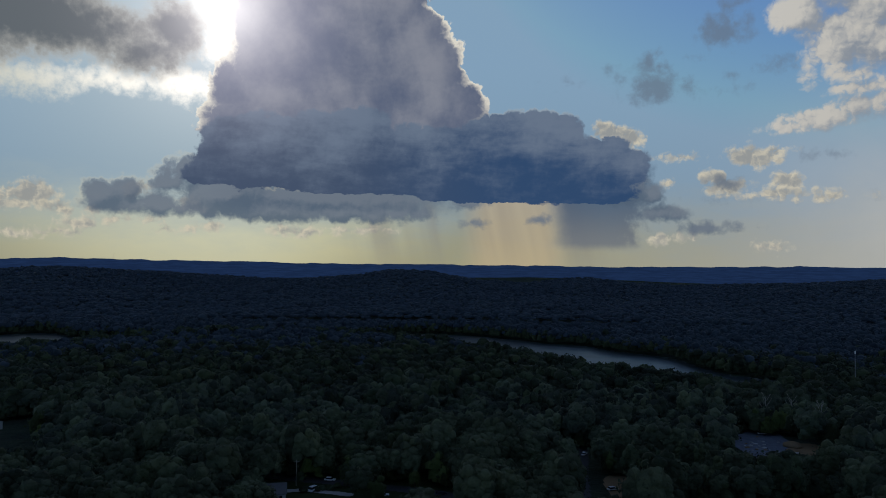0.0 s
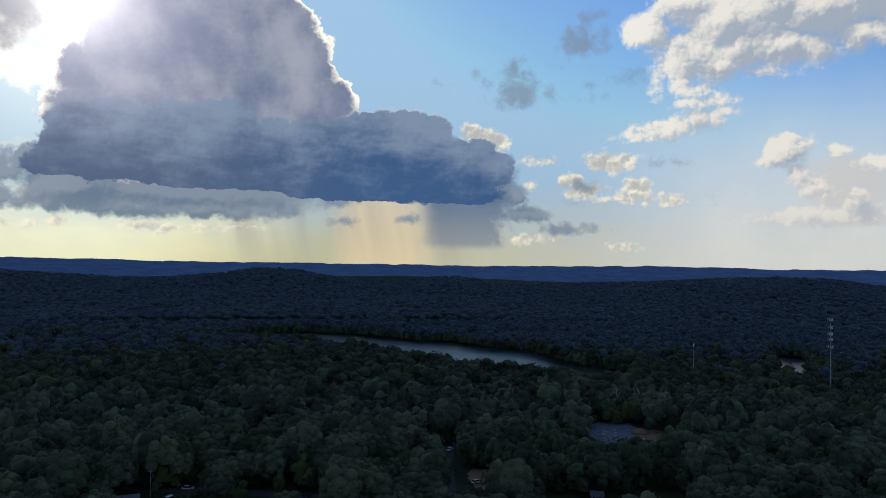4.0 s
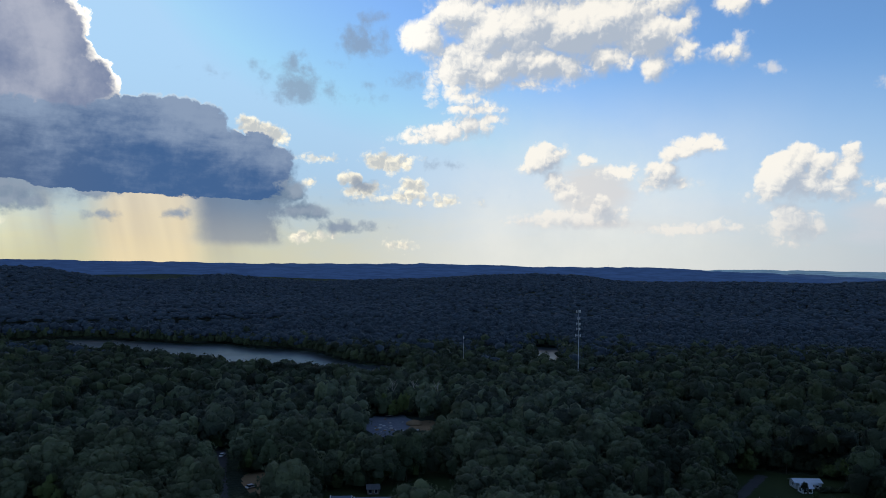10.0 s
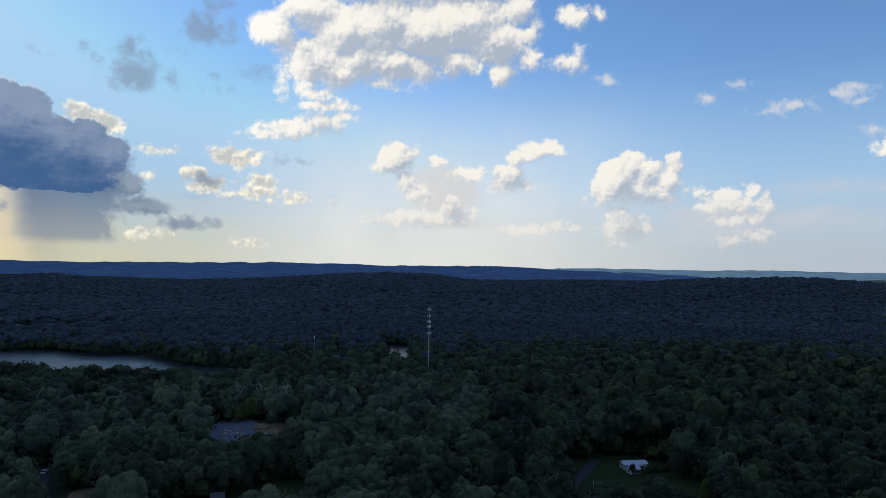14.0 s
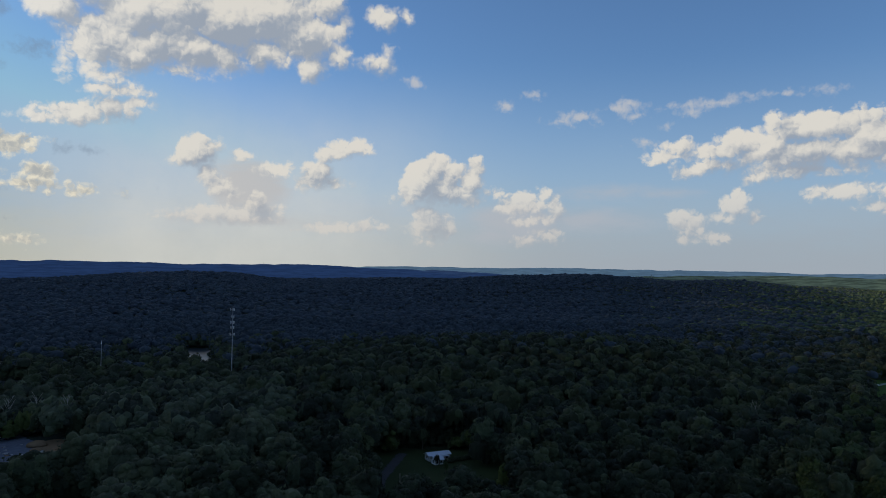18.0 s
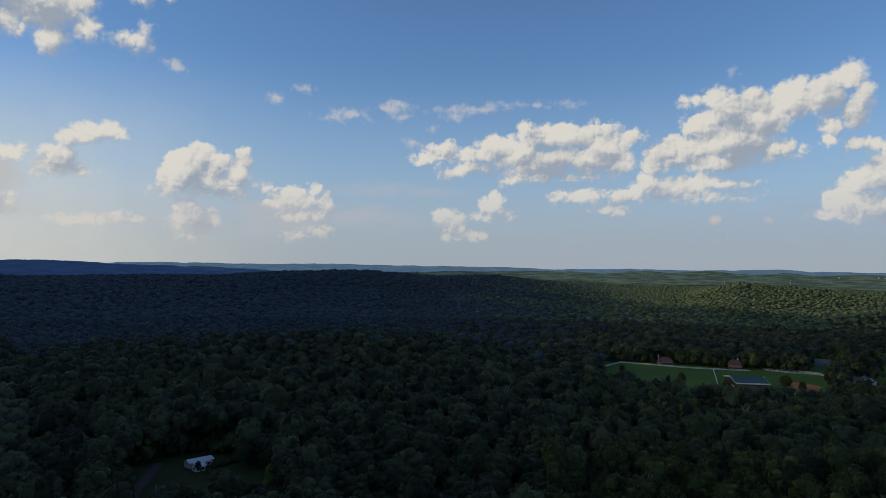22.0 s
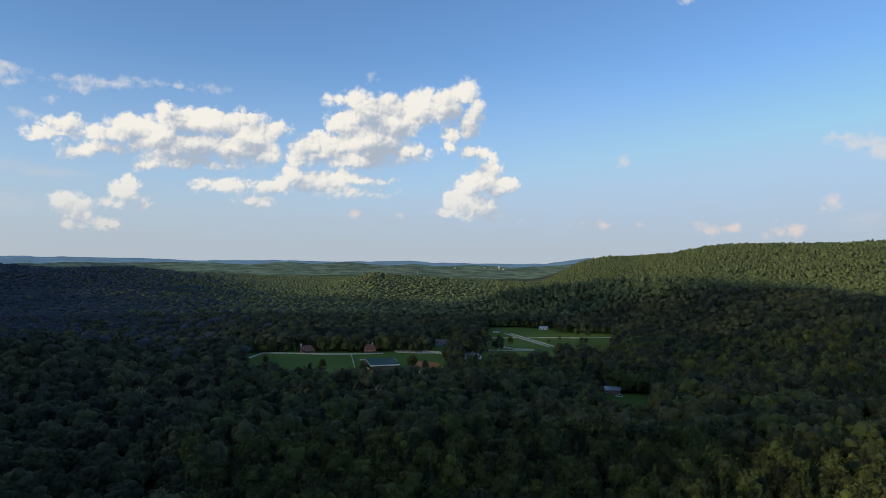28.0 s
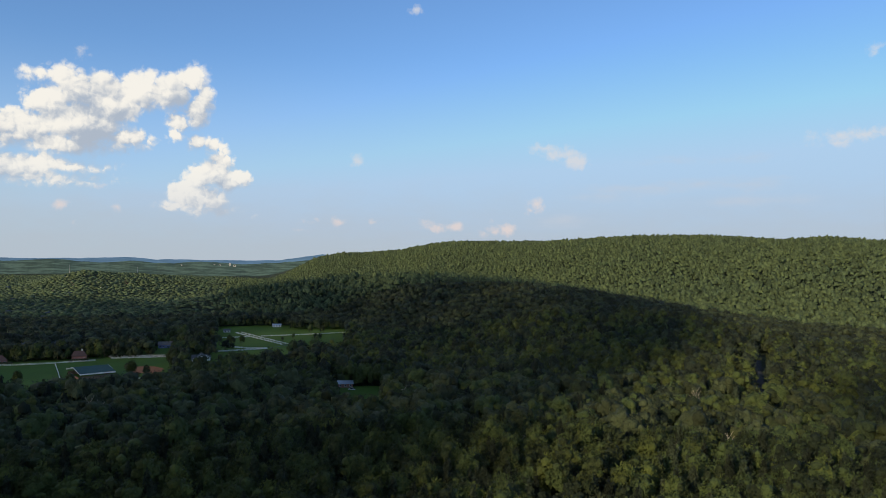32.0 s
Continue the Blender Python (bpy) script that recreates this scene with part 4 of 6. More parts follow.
def crown(seed, lobes, leaves, height=18.0, width=3.4, cone=0.0, body=BALL2, leaf=0.55, low=0.22, core=0.92, lobe=BALL1, lump=0.5):
    """A crown on z = 0: a lumpy body, clumps that stand out of it and loose leaf sprays."""
    rs = np.random.RandomState(seed)
    V, F, n = [], [], 0
    mid, half = height * (0.5 + low / 2), height * (0.5 - low / 2)

    def add(ball, c, s, lo, spread):
        nonlocal n
        bv, bf = ball
        k = 1.0 - spread / 2 + spread * rs.rand(len(bv))
        v = bv * k[:, None] * s + c
        t = np.clip((v[:, 2] - height * low) / (height * (1 - low)), 0, 1)
        pinch = 1.0 - cone * t
        v[:, 0] *= pinch
        v[:, 1] *= pinch
        keep = bf[bv[bf].mean(1)[:, 2] > lo]
        V.append(v), F.append(keep + n)
        n += len(v)

    add(body, np.array([0, 0, mid]), np.array([width, width, half]) * core, -0.3, lump)
    for k in range(lobes):
        h = -0.5 + 1.35 * (k + rs.rand()) / max(lobes, 1)
        ang = k * 2.4 + rs.rand()
        r = width * (0.42 + 0.2 * rs.rand()) * core * min(1.0, math.sqrt(8 / max(lobes, 1)))
        out = width * 0.85 * core * math.sqrt(max(0.05, 1 - h * h))
        add(lobe, np.array([math.cos(ang) * out, math.sin(ang) * out, mid + h * half]), np.array([r, r, r * 0.9]), -0.5, lump)
    for _ in range(leaves):
        d = rs.normal(size=3)
        d[2] = d[2] * 0.9 + 0.35
        d /= np.linalg.norm(d)
        p = np.array([0, 0, mid]) + d * np.array([width, width, half]) * (core + 0.36 * rs.rand())
        t = min(max((p[2] - height * low) / (height * (1 - low)), 0), 1)
        p[:2] *= 1.0 - cone * t
        a, b = rs.normal(size=3), rs.normal(size=3)
        a /= np.linalg.norm(a)
        b -= a * (a @ b)
        b /= np.linalg.norm(b)
        q = leaf * (0.6 + 0.9 * rs.rand())
        V.append(np.array([p + a * q, p + b * q * 0.9, p - (a + b) * q * 0.6 + d * 0.2]))
        F.append(np.array([[n, n + 1, n + 2]]))
        n += 3
    return np.concatenate(V), np.concatenate(F)


def plant(name, where, protos, material, seed, label, size=(0.7, 1.12), smooth=False):
    """Joins many trees into one mesh of woods."""
    rs = np.random.RandomState(seed)
    V, F, n = [], [], 0
    kind = rs.randint(len(protos), size=len(where))
    for k, (pv, pf) in enumerate(protos):
        w = where[kind == k]
        if not len(w):
            continue
        ang, s = rs.rand(len(w)) * 6.283, size[0] + rs.rand(len(w)) * (size[1] - size[0])
        tall = s * (0.85 + 0.3 * rs.rand(len(w)))
        c, d = np.cos(ang) * s, np.sin(ang) * s
        v = np.stack([pv[None, :, 0] * c[:, None] - pv[None, :, 1] * d[:, None], pv[None, :, 0] * d[:, None] + pv[None, :, 1] * c[:, None], pv[None, :, 2] * tall[:, None]], -1)
        v += w[:, None, :]
        V.append(v.reshape(-1, 3))
        F.append((pf[None] + (np.arange(len(w)) * len(pv))[:, None, None] + n).reshape(-1, 3))
        n += v.shape[0] * v.shape[1]
    return tagged(raw(name, np.concatenate(V), np.concatenate(F), material, smooth), label, "trees", kind="stuff")


def scatter(seed, spacing, az0, az1, d0, d1, room=0.0):
    """Jittered places in a ring sector, off the water and the openings."""
    rs = np.random.RandomState(seed)
    k = int(d1 / spacing) + 1
    i, j = np.meshgrid(np.arange(-k, k + 1), np.arange(-k, k + 1))
    x = (i.ravel() + 0.5 * (j.ravel() % 2) + rs.uniform(-0.38, 0.38, i.size)) * spacing
    y = (j.ravel() * 0.9 + rs.uniform(-0.38, 0.38, i.size)) * spacing
    az, d = polar(x, y)
    keep = (az >= az0) & (az < az1) & (d >= d0) & (d < d1)
    x, y = x[keep], y[keep]
    keep = ~is_open(x, y) & (in_lake(x, y) < -2)
    if room:
        away = 1 + room / np.maximum(np.hypot(x, y), 1)
        keep &= ~is_open(x * away, y * away) & ~is_open(x + room, y) & ~is_open(x - room, y)
    x, y = x[keep], y[keep]
    return np.stack([x, y, land(x, y) - 0.3], 1)


# height angle of the tree tops by bearing and distance, to leave out trees that hills hide
ANG_AZ, ANG_D = np.linspace(-45, 170, 431), np.arange(150, 3400, 20.0)
gx, gy = np.outer(np.sin(np.radians(ANG_AZ)), ANG_D), np.outer(np.cos(np.radians(ANG_AZ)), ANG_D)
RISE = np.maximum.accumulate((land(gx, gy) + 10 - EYE) / ANG_D, axis=1)


def in_sight(w, tall=20.0):
    az, d = polar(w[:, 0], w[:, 1])
    i = np.clip(np.round((az + 45) * 2).astype(int), 0, 430)
    j = np.clip(((d - 60 - 150) / 20).astype(int), 0, len(ANG_D) - 1)
    return w[((w[:, 2] + tall - EYE) / d) > RISE[i, j] - 0.003]


def split(w, seed, share):
    m = np.random.RandomState(seed).rand(len(w)) < share
    return w[m], w[~m]


NEAR = [crown(k, 8, 440, 16.0 + k % 3 * 1.5, 3.7 + 0.4 * (k % 3), 0.05, BALL2, 0.48, 0.32, 0.82) for k in range(4)]
NEARPINE = [crown(20 + k, 5, 330, 19, 2.8, 0.6, BALL2, 0.46, 0.2, 0.7) for k in range(3)]
BROAD = [crown(90 + k, 20, 330, 14.5 + (k % 3) * 1.6, 6.2 + 0.8 * (k % 3), 0.0, BALL3, 0.50, 0.24, 0.86, BALL2, 0.32) for k in range(6)]
BROADFAR = [crown(95 + k, 12, 110, 14.5 + (k % 3) * 1.6, 6.2 + 0.8 * (k % 3), 0.0, BALL2, 0.62, 0.24, 0.88, BALL1, 0.4) for k in range(8)]
DENSE = [crown(45 + k, 14, 260, 14.0 + (k % 3) * 1.7, 4.6 + 0.5 * (k % 3), 0.0, BALL2, 0.46, 0.30, 0.85, BALL2, 0.32) for k in range(6)]
MIDT = [crown(40 + k, 6, 70, 14.0 + (k % 3) * 1.7, 4.6 + 0.5 * (k % 3), 0.0, BALL2, 0.6, 0.34, 0.88) for k in range(8)]
MIDPINE = [crown(50 + k, 3, 60, 18, 2.9, 0.55, BALL2, 0.6, 0.25, 0.8) for k in range(4)]
FART = [crown(60 + k, 0, 30, 13 + k % 3 * 1.3, 4.9 + 0.5 * (k % 3), 0.0, BALL1, 0.8, 0.42, 0.9) for k in range(8)]
SLOPE = [crown(80 + k, 3, 46, 13.5 + (k % 3) * 1.5, 4.2 + 0.4 * (k % 3), 0.05, BALL1, 0.7, 0.38, 0.86) for k in range(8)]
TINY = [crown(70 + k, 0, 3, 12 + k % 3 * 0.8, 7.6, 0, BALL1, 1.0, 0.5, 0.92, BALL1, 0.25) for k in range(8)]
SMALL = [crown(100 + k, 1, 12, 11.5 + k % 3 * 1.6, 3.9 + 0.4 * (k % 3), 0.12, BALL1, 0.9, 0.38, 0.9, BALL1, 0.7) for k in range(10)]
EDGE = [crown(130 + k, 4, 16, 9.0 + k, 3.6, 0.05, BALL1, 0.7, 0.02, 0.9) for k in range(4)]
GARDEN = [crown(120 + k, 6, 160, 7.5 + k, 3.2 + 0.3 * k, 0.1, BALL2, 0.5, 0.06, 0.8) for k in range(3)]

# single trees where the camera comes nearest in the sunlit part
singles = scatter(11, 6.0, 104, 160, 186, 285)
singles = singles[np.argsort(np.hypot(singles[:, 0], singles[:, 1]))]
rs = np.random.RandomState(8)


def trunk_mesh(height, r):
    bm = bmesh.new()
    rod(bm, (0, 0, 0), (0.1, 0.05, height * 0.55), r, r * 0.6, 7)
    for k in range(4):
        a = k * 1.7
        rod(bm, (0.1, 0.05, height * (0.35 + 0.05 * k)), (math.cos(a) * 2.2, math.sin(a) * 2.2, height * (0.55 + 0.06 * k)), r * 0.4, r * 0.15, 5)
    return bm


def single_tree(name, proto, mat, height, label):
    root = thing(name, (0, 0, 0), label=label, category="tree", group="trees of the near woods")
    part("trunk", trunk_mesh(height, 0.28), M_BARK, root)
    c = raw("crown", *proto, mat, False)
    c.parent = root
    return root


kinds = [single_tree("broadleaf_tree", NEAR[k], (M_LEAF, M_LEAF2)[k % 2], 17, "tall broadleaf tree with a full green crown") for k in range(4)]
kinds += [single_tree("pine_tree", NEARPINE[k], M_PINE, 19, "slender dark green pine with a pointed crown") for k in range(3)]
used = set()
low_kinds = []
for k, w in enumerate(singles[:300]):
    pick = int(rs.choice(7, p=[0.17, 0.17, 0.16, 0.14, 0.12, 0.12, 0.12]))
    m = Matrix.Translation(w) @ Matrix.Rotation(rs.rand() * 6.28, 4, "Z") @ Matrix.Diagonal((*([0.85 + 0.4 * rs.rand()] * 2), 0.85 + 0.2 * rs.rand(), 1))
    if pick not in used:
        used.add(pick)
        kinds[pick].matrix_world = m
    else:
        t = copy_thing(kinds[pick], m)
        t.scale = m.to_scale()

rest = singles[300:]
a = np.concatenate([scatter(12, 6.3, 84, 104, 186, 300), rest, scatter(13, 6.3, 104, 164, 285, 330)])
b_, p_ = split(a, 1, 0.66)
plant("woods_near", b_, NEAR, M_LEAF, 2, "dense green broadleaf woods in late sun", (0.85, 1.15), smooth=True)
plant("pines_near", p_, NEARPINE, M_PINE, 3, "dark green pines among the broadleaf woods", smooth=True)
def by_reach(w, d):
    m = np.hypot(w[:, 0], w[:, 1]) < d
    return w[m], w[~m]


a = in_sight(scatter(14, 10.6, -42, 44, 175, 480, 3.5))
for w, seed, mat in zip(split(a, 4, 0.75), (5, 6), (M_LEAF3, M_LEAF2)):
    near_w, far_w = by_reach(w, 345)
    plant("broad_woods", near_w, BROAD, mat, seed, "broad-crowned dark green woods in cloud shade", (0.7, 1.15), True)
    plant("broad_woods", far_w, BROADFAR, mat, seed + 50, "broad-crowned dark green woods in cloud shade", (0.7, 1.15), True)
a = in_sight(scatter(24, 8.4, 44, 86, 175, 480, 2.5))
for w, seed, mat in zip(split(a, 41, 0.5), (42, 43), (M_LEAF2, M_PINE)):
    near_w, far_w = by_reach(w, 330)
    plant("dark_woods", near_w, DENSE, mat, seed, "dense dark green woods under heavy cloud", (0.62, 1.22), True)
    plant("dark_woods", far_w, MIDT, mat, seed + 50, "dense dark green woods under heavy cloud", (0.62, 1.22), True)
a = in_sight(np.concatenate([scatter(15, 7.2, 86, 104, 300, 480), scatter(16, 7.2, 104, 164, 330, 480)]))
b_, c_ = split(a, 4, 0.5)
c_, p_ = split(c_, 5, 0.7)
shore = scatter(27, 5.0, -42, 42, 480, 900)
wet = in_lake(shore[:, 0], shore[:, 1])
near_side = polar(shore[:, 0], shore[:, 1])[1] < np.interp(polar(shore[:, 0], shore[:, 1])[0], LAKE_AZ, LAKE_NEAR) + 12
shore = shore[(wet > -16) & near_side]
plant("shore_trees", shore, MIDT, M_LEAF2, 28, "dark trees crowding the lake shore", (0.7, 1.0), smooth=True)
bank = scatter(29, 5.2, -42, 42, 480, 1000)
wet = in_lake(bank[:, 0], bank[:, 1])
plant("bank_trees", bank[(wet > -15) & (polar(bank[:, 0], bank[:, 1])[1] > np.interp(polar(bank[:, 0], bank[:, 1])[0], LAKE_AZ, LAKE_NEAR) + 14)], EDGE, M_LEAF2, 31, "low full trees down to the water's edge", (0.7, 1.2), smooth=True)
rim_w = scatter(71, 5.0, -42, 164, 230, 1000)
pull = 1 - 7.0 / np.hypot(rim_w[:, 0], rim_w[:, 1])
rim_w = rim_w[is_open(rim_w[:, 0] * pull, rim_w[:, 1] * pull)]
for w, seed, mat in zip(split(rim_w, 72, 0.55), (73, 74), (M_LEAF2, M_LEAF)):
    plant("clearing_edge_trees", w, EDGE, mat, seed, "full low trees along the edge of a clearing", (0.6, 1.25), True)
plant("woods_middle", b_, MIDT, M_LEAF, 5, "dense dark green broadleaf woods in cloud shade", (0.62, 1.22), True)
plant("woods_middle", c_, MIDT, M_LEAF2, 6, "dense dark green broadleaf woods in cloud shade", (0.62, 1.22), True)
plant("pines_middle", p_, MIDPINE, M_PINE, 7, "pines standing among dark broadleaf woods", smooth=True)
a = in_sight(scatter(25, 7.4, 104, 164, 480, 800))
b_, c_ = split(a, 8, 0.6)
plant("woods_on_slope", b_, SLOPE, M_LEAF, 29, "broadleaf forest up a hillside, part in late sun", (0.7, 1.25), True)
plant("woods_on_slope", c_, SLOPE, M_PINE, 30, "broadleaf forest up a hillside, part in late sun", (0.7, 1.25), True)
a = in_sight(np.concatenate([scatter(17, 8.4, -42, 104, 480, 1050), scatter(26, 8.0, 104, 166, 800, 1050)]))
az, d = polar(a[:, 0], a[:, 1])
# Trees past about 700 m take the haze-tinted leaves, with a scattered edge.
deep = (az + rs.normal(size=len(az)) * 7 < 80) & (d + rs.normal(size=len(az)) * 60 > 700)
plant("woods_far", a[deep], FART, M_HAZEWOOD, 14, "forest canopy across the valley, tinted with distance haze", (0.7, 1.12), True)
b_, c_ = split(a[~deep], 8, 0.5)
plant("woods_far", b_, FART, M_LEAF2, 9, "continuous forest canopy over the valley", (0.7, 1.12), True)
plant("woods_far", c_, FART, M_PINE, 10, "continuous forest canopy over the valley", (0.7, 1.12), True)
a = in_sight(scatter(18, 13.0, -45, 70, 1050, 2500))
plant("woods_on_hills", a, TINY, M_HAZEWOOD, 11, "unbroken forest over the distant hills, tinted blue for haze", (0.8, 1.2), True)
a = in_sight(scatter(19, 11.0, 70, 108, 1050, 3520))
az, d = polar(a[:, 0], a[:, 1])
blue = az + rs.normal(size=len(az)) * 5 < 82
plant("woods_on_hills", a[blue], TINY, M_HAZEWOOD, 45, "unbroken forest over the distant hills", (0.55, 0.9), True)
plant("woods_on_knolls", a[~blue], TINY, M_RIDGEWOOD, 46, "green forest over low hills, part in late sun", (0.45, 0.85))
a = in_sight(scatter(33, 8.0, 108, 164, 1050, 2900))
plant("woods_on_ridge", a, SMALL, M_RIDGEWOOD, 47, "sunlit forest over a long wooded ridge", (0.65, 1.25))
a = np.concatenate([scatter(21, 13.0, -180, -42, 60, 700), scatter(22, 13.0, 166, 180, 60, 700), scatter(23, 12.0, -42, 166, 40, 178)])
plant("woods_below", a, TINY, M_LEAF2, 12, "forest canopy below the viewpoint", (0.8, 1.3))

# ---- unseen cloud sheet added to shade the valley ----
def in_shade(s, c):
    """Plan of the wanted shade: s towards the sun, c across it; frayed at the rim, holed to let some sun in."""
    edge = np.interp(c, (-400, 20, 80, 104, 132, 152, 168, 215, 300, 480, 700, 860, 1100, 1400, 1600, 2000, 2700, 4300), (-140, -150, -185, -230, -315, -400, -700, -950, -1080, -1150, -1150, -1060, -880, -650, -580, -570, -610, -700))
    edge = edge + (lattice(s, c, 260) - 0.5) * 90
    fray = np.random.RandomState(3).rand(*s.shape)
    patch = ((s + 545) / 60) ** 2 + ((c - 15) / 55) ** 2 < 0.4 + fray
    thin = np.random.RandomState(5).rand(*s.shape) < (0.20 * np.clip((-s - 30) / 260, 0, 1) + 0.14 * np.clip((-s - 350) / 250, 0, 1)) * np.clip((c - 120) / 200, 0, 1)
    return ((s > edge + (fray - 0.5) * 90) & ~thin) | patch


def shade_cloud_sheet():
    # Lies past the camera's far limit, so only its shade is seen.
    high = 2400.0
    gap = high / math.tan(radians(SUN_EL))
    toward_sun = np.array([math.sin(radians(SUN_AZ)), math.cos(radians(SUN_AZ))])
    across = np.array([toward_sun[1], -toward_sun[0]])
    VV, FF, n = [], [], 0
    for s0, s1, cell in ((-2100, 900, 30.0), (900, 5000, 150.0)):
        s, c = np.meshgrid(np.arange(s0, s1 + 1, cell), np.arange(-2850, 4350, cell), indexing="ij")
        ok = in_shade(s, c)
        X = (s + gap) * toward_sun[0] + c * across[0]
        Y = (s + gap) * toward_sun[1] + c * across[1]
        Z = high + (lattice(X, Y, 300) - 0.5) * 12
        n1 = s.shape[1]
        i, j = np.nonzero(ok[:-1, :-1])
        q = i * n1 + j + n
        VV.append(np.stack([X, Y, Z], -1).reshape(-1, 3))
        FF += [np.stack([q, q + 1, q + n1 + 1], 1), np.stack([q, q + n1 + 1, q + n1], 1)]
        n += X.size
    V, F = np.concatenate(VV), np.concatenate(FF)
    ob = raw("unseen_shade_cloud", V, F, M_CLOUD)
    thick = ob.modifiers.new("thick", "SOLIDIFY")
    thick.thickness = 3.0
    return tagged(ob, "unseen cloud sheet added between the sun and the valley to shade it", "cloud", kind="structure")


shade_cloud_sheet()

# ---- buildings ----
def gable(w, d, h, rise, over=0.5, thick=0.18, hip=0.0):
    """A roof with its ridge along x, a slab with thickness; hip draws the ridge's ends in."""
    bm = bmesh.new()
    y1, drop = d / 2 + over, rise * over / (d / 2)
    ring = [(-y1, h - drop + thick), (0, h + rise + thick), (y1, h - drop + thick), (y1, h - drop), (0, h + rise), (-y1, h - drop)]
    a, b = [[bm.verts.new((x - (math.copysign(hip, x) if y == 0 else 0), y, z)) for y, z in ring] for x in (-w / 2 - over, w / 2 + over)]
    for k in range(6):
        bm.faces.new([a[k], a[(k + 1) % 6], b[(k + 1) % 6], b[k]])
    for v in (a, b):
        bm.faces.new([v[0], v[1], v[4], v[5]])
        bm.faces.new([v[1], v[2], v[3], v[4]])
        if hip:
            bm.faces.new([v[0], v[1], v[2]])
    bmesh.ops.recalc_face_normals(bm, faces=bm.faces)
    return bm


def shell(w, d, h, rise, hip=0.0):
    """Walls up to the eaves with two gables."""
    bm = bmesh.new()
    a = [(-w / 2, -d / 2), (w / 2, -d / 2), (w / 2, d / 2), (-w / 2, d / 2)]
    lo = [bm.verts.new((x, y, -0.6)) for x, y in a]
    hi = [bm.verts.new((x, y, h)) for x, y in a]
    g0, g1 = bm.verts.new((-w / 2 + hip, 0, h + rise)), bm.verts.new((w / 2 - hip, 0, h + rise))
    for f in ([lo[0], lo[1], hi[1], hi[0]], [lo[2], lo[3], hi[3], hi[2]], [lo[1], lo[2], hi[2], g1, hi[1]], [lo[3], lo[0], hi[0], g0, hi[3]], [hi[0], hi[1], g1, g0], [hi[2], hi[3], g0, g1], lo[::-1]):
        bm.faces.new(f)
    bmesh.ops.recalc_face_normals(bm, faces=bm.faces)
    return bm


def window(parent, x, y, z, w=1.1, h=1.4, side="y"):
    """A window: a frame ring that stands proud of the wall, and a dark pane; side tells the wall's axis."""
    f, p = bmesh.new(), bmesh.new()
    s = 1 if (y if side == "y" else x) > 0 else -1
    rings = []
    for grow, out in ((0.1, -0.02), (0.1, 0.08), (0.0, 0.08), (0.0, -0.02)):
        u, v = w / 2 + grow, h / 2 + grow
        ring = []
        for a, c in ((-u, -v), (u, -v), (u, v), (-u, v)):
            q = (x + a, y + s * out, z + c) if side == "y" else (x + s * out, y + a, z + c)
            ring.append(f.verts.new(q))
        rings.append(ring)
    for m, n in zip(rings, rings[1:] + rings[:1]):
        for k in range(4):
            f.faces.new([m[k], m[(k + 1) % 4], n[(k + 1) % 4], n[k]])
    bmesh.ops.recalc_face_normals(f, faces=f.faces)
    if side == "y":
        box(p, x - w / 2, x + w / 2, y - 0.03, y + 0.03, z - h / 2, z + h / 2)
    else:
        box(p, x - 0.03, x + 0.03, y - w / 2, y + w / 2, z - h / 2, z + h / 2)
    ob = part("window", f, M_WHITE, parent)
    part("pane", p, M_GLASSY, ob)


def house(name, at, turn, w, d, h, rise, wall, roof, label, chimney=None, porch=False, wing=0.0, cat="house", over=0.5, hip=0.0):
    z = float(land(at[0], at[1]))
    root = thing(name, (at[0], at[1], z), turn, label=label, category=cat)
    part("wall", shell(w, d, h, rise, hip), wall, root)
    rf = part("roof", gable(w, d, h, rise, over, hip=hip), roof, root)
    n = max(2, int(w / 3.2))
    for s in (-1, 1):
        for k in range(n):
            x = (k + 0.5) / n * w - w / 2
            if abs(x) > 0.9 or s > 0:
                window(root, x, s * d / 2, min(1.6, h - 1.0))
                if h > 4.6:
                    window(root, x, s * d / 2, 4.3)
        window(root, s * w / 2, 0, min(1.6, h - 1.0), side="x")
    door = part("door", boxed(-0.5, 0.5, -d / 2 - 0.05, -d / 2 + 0.03, 0, 2.1), M_WOOD, root)
    part("handle", boxed(0.34, 0.42, -d / 2 - 0.1, -d / 2 - 0.05, 1.0, 1.08), M_STEEL, door)
    if chimney:
        cx, cy, m = chimney
        ch = part("chimney", boxed(cx - 0.5, cx + 0.5, cy - 0.45, cy + 0.45, 0, h + rise + 1.3), m, root)
        part("cap", boxed(cx - 0.6, cx + 0.6, cy - 0.55, cy + 0.55, h + rise + 1.3, h + rise + 1.5), M_CONC, ch)
    if porch:
        pf = part("porch", boxed(-w * 0.3, w * 0.3, -d / 2 - 2.6, -d / 2 - 0.05, 0, 0.3), M_WOOD, root)
        part("porch_roof", boxed(-w * 0.32, w * 0.32, -d / 2 - 2.9, -d / 2 - 0.02, 2.45, 2.6), roof, pf)
        for k in range(4):
            x = -w * 0.29 + k * w * 0.58 / 3
            part("post", boxed(x - 0.07, x + 0.07, -d / 2 - 2.65, -d / 2 - 2.5, 0.3, 2.45), M_WHITE, pf)
    if wing:
        wm = Matrix.Translation((w * 0.28, -d * 0.42, 0)) @ Matrix.Rotation(math.pi / 2, 4, "Z")
        b = shell(wing, w * 0.34, h * 0.98, rise * 0.8)
        b.transform(wm)
        ww = part("wing", b, wall, root)
        b = gable(wing, w * 0.34, h * 0.98, rise * 0.8, 0.4)
        b.transform(wm)
        part("wing_roof", b, roof, ww)
    return root


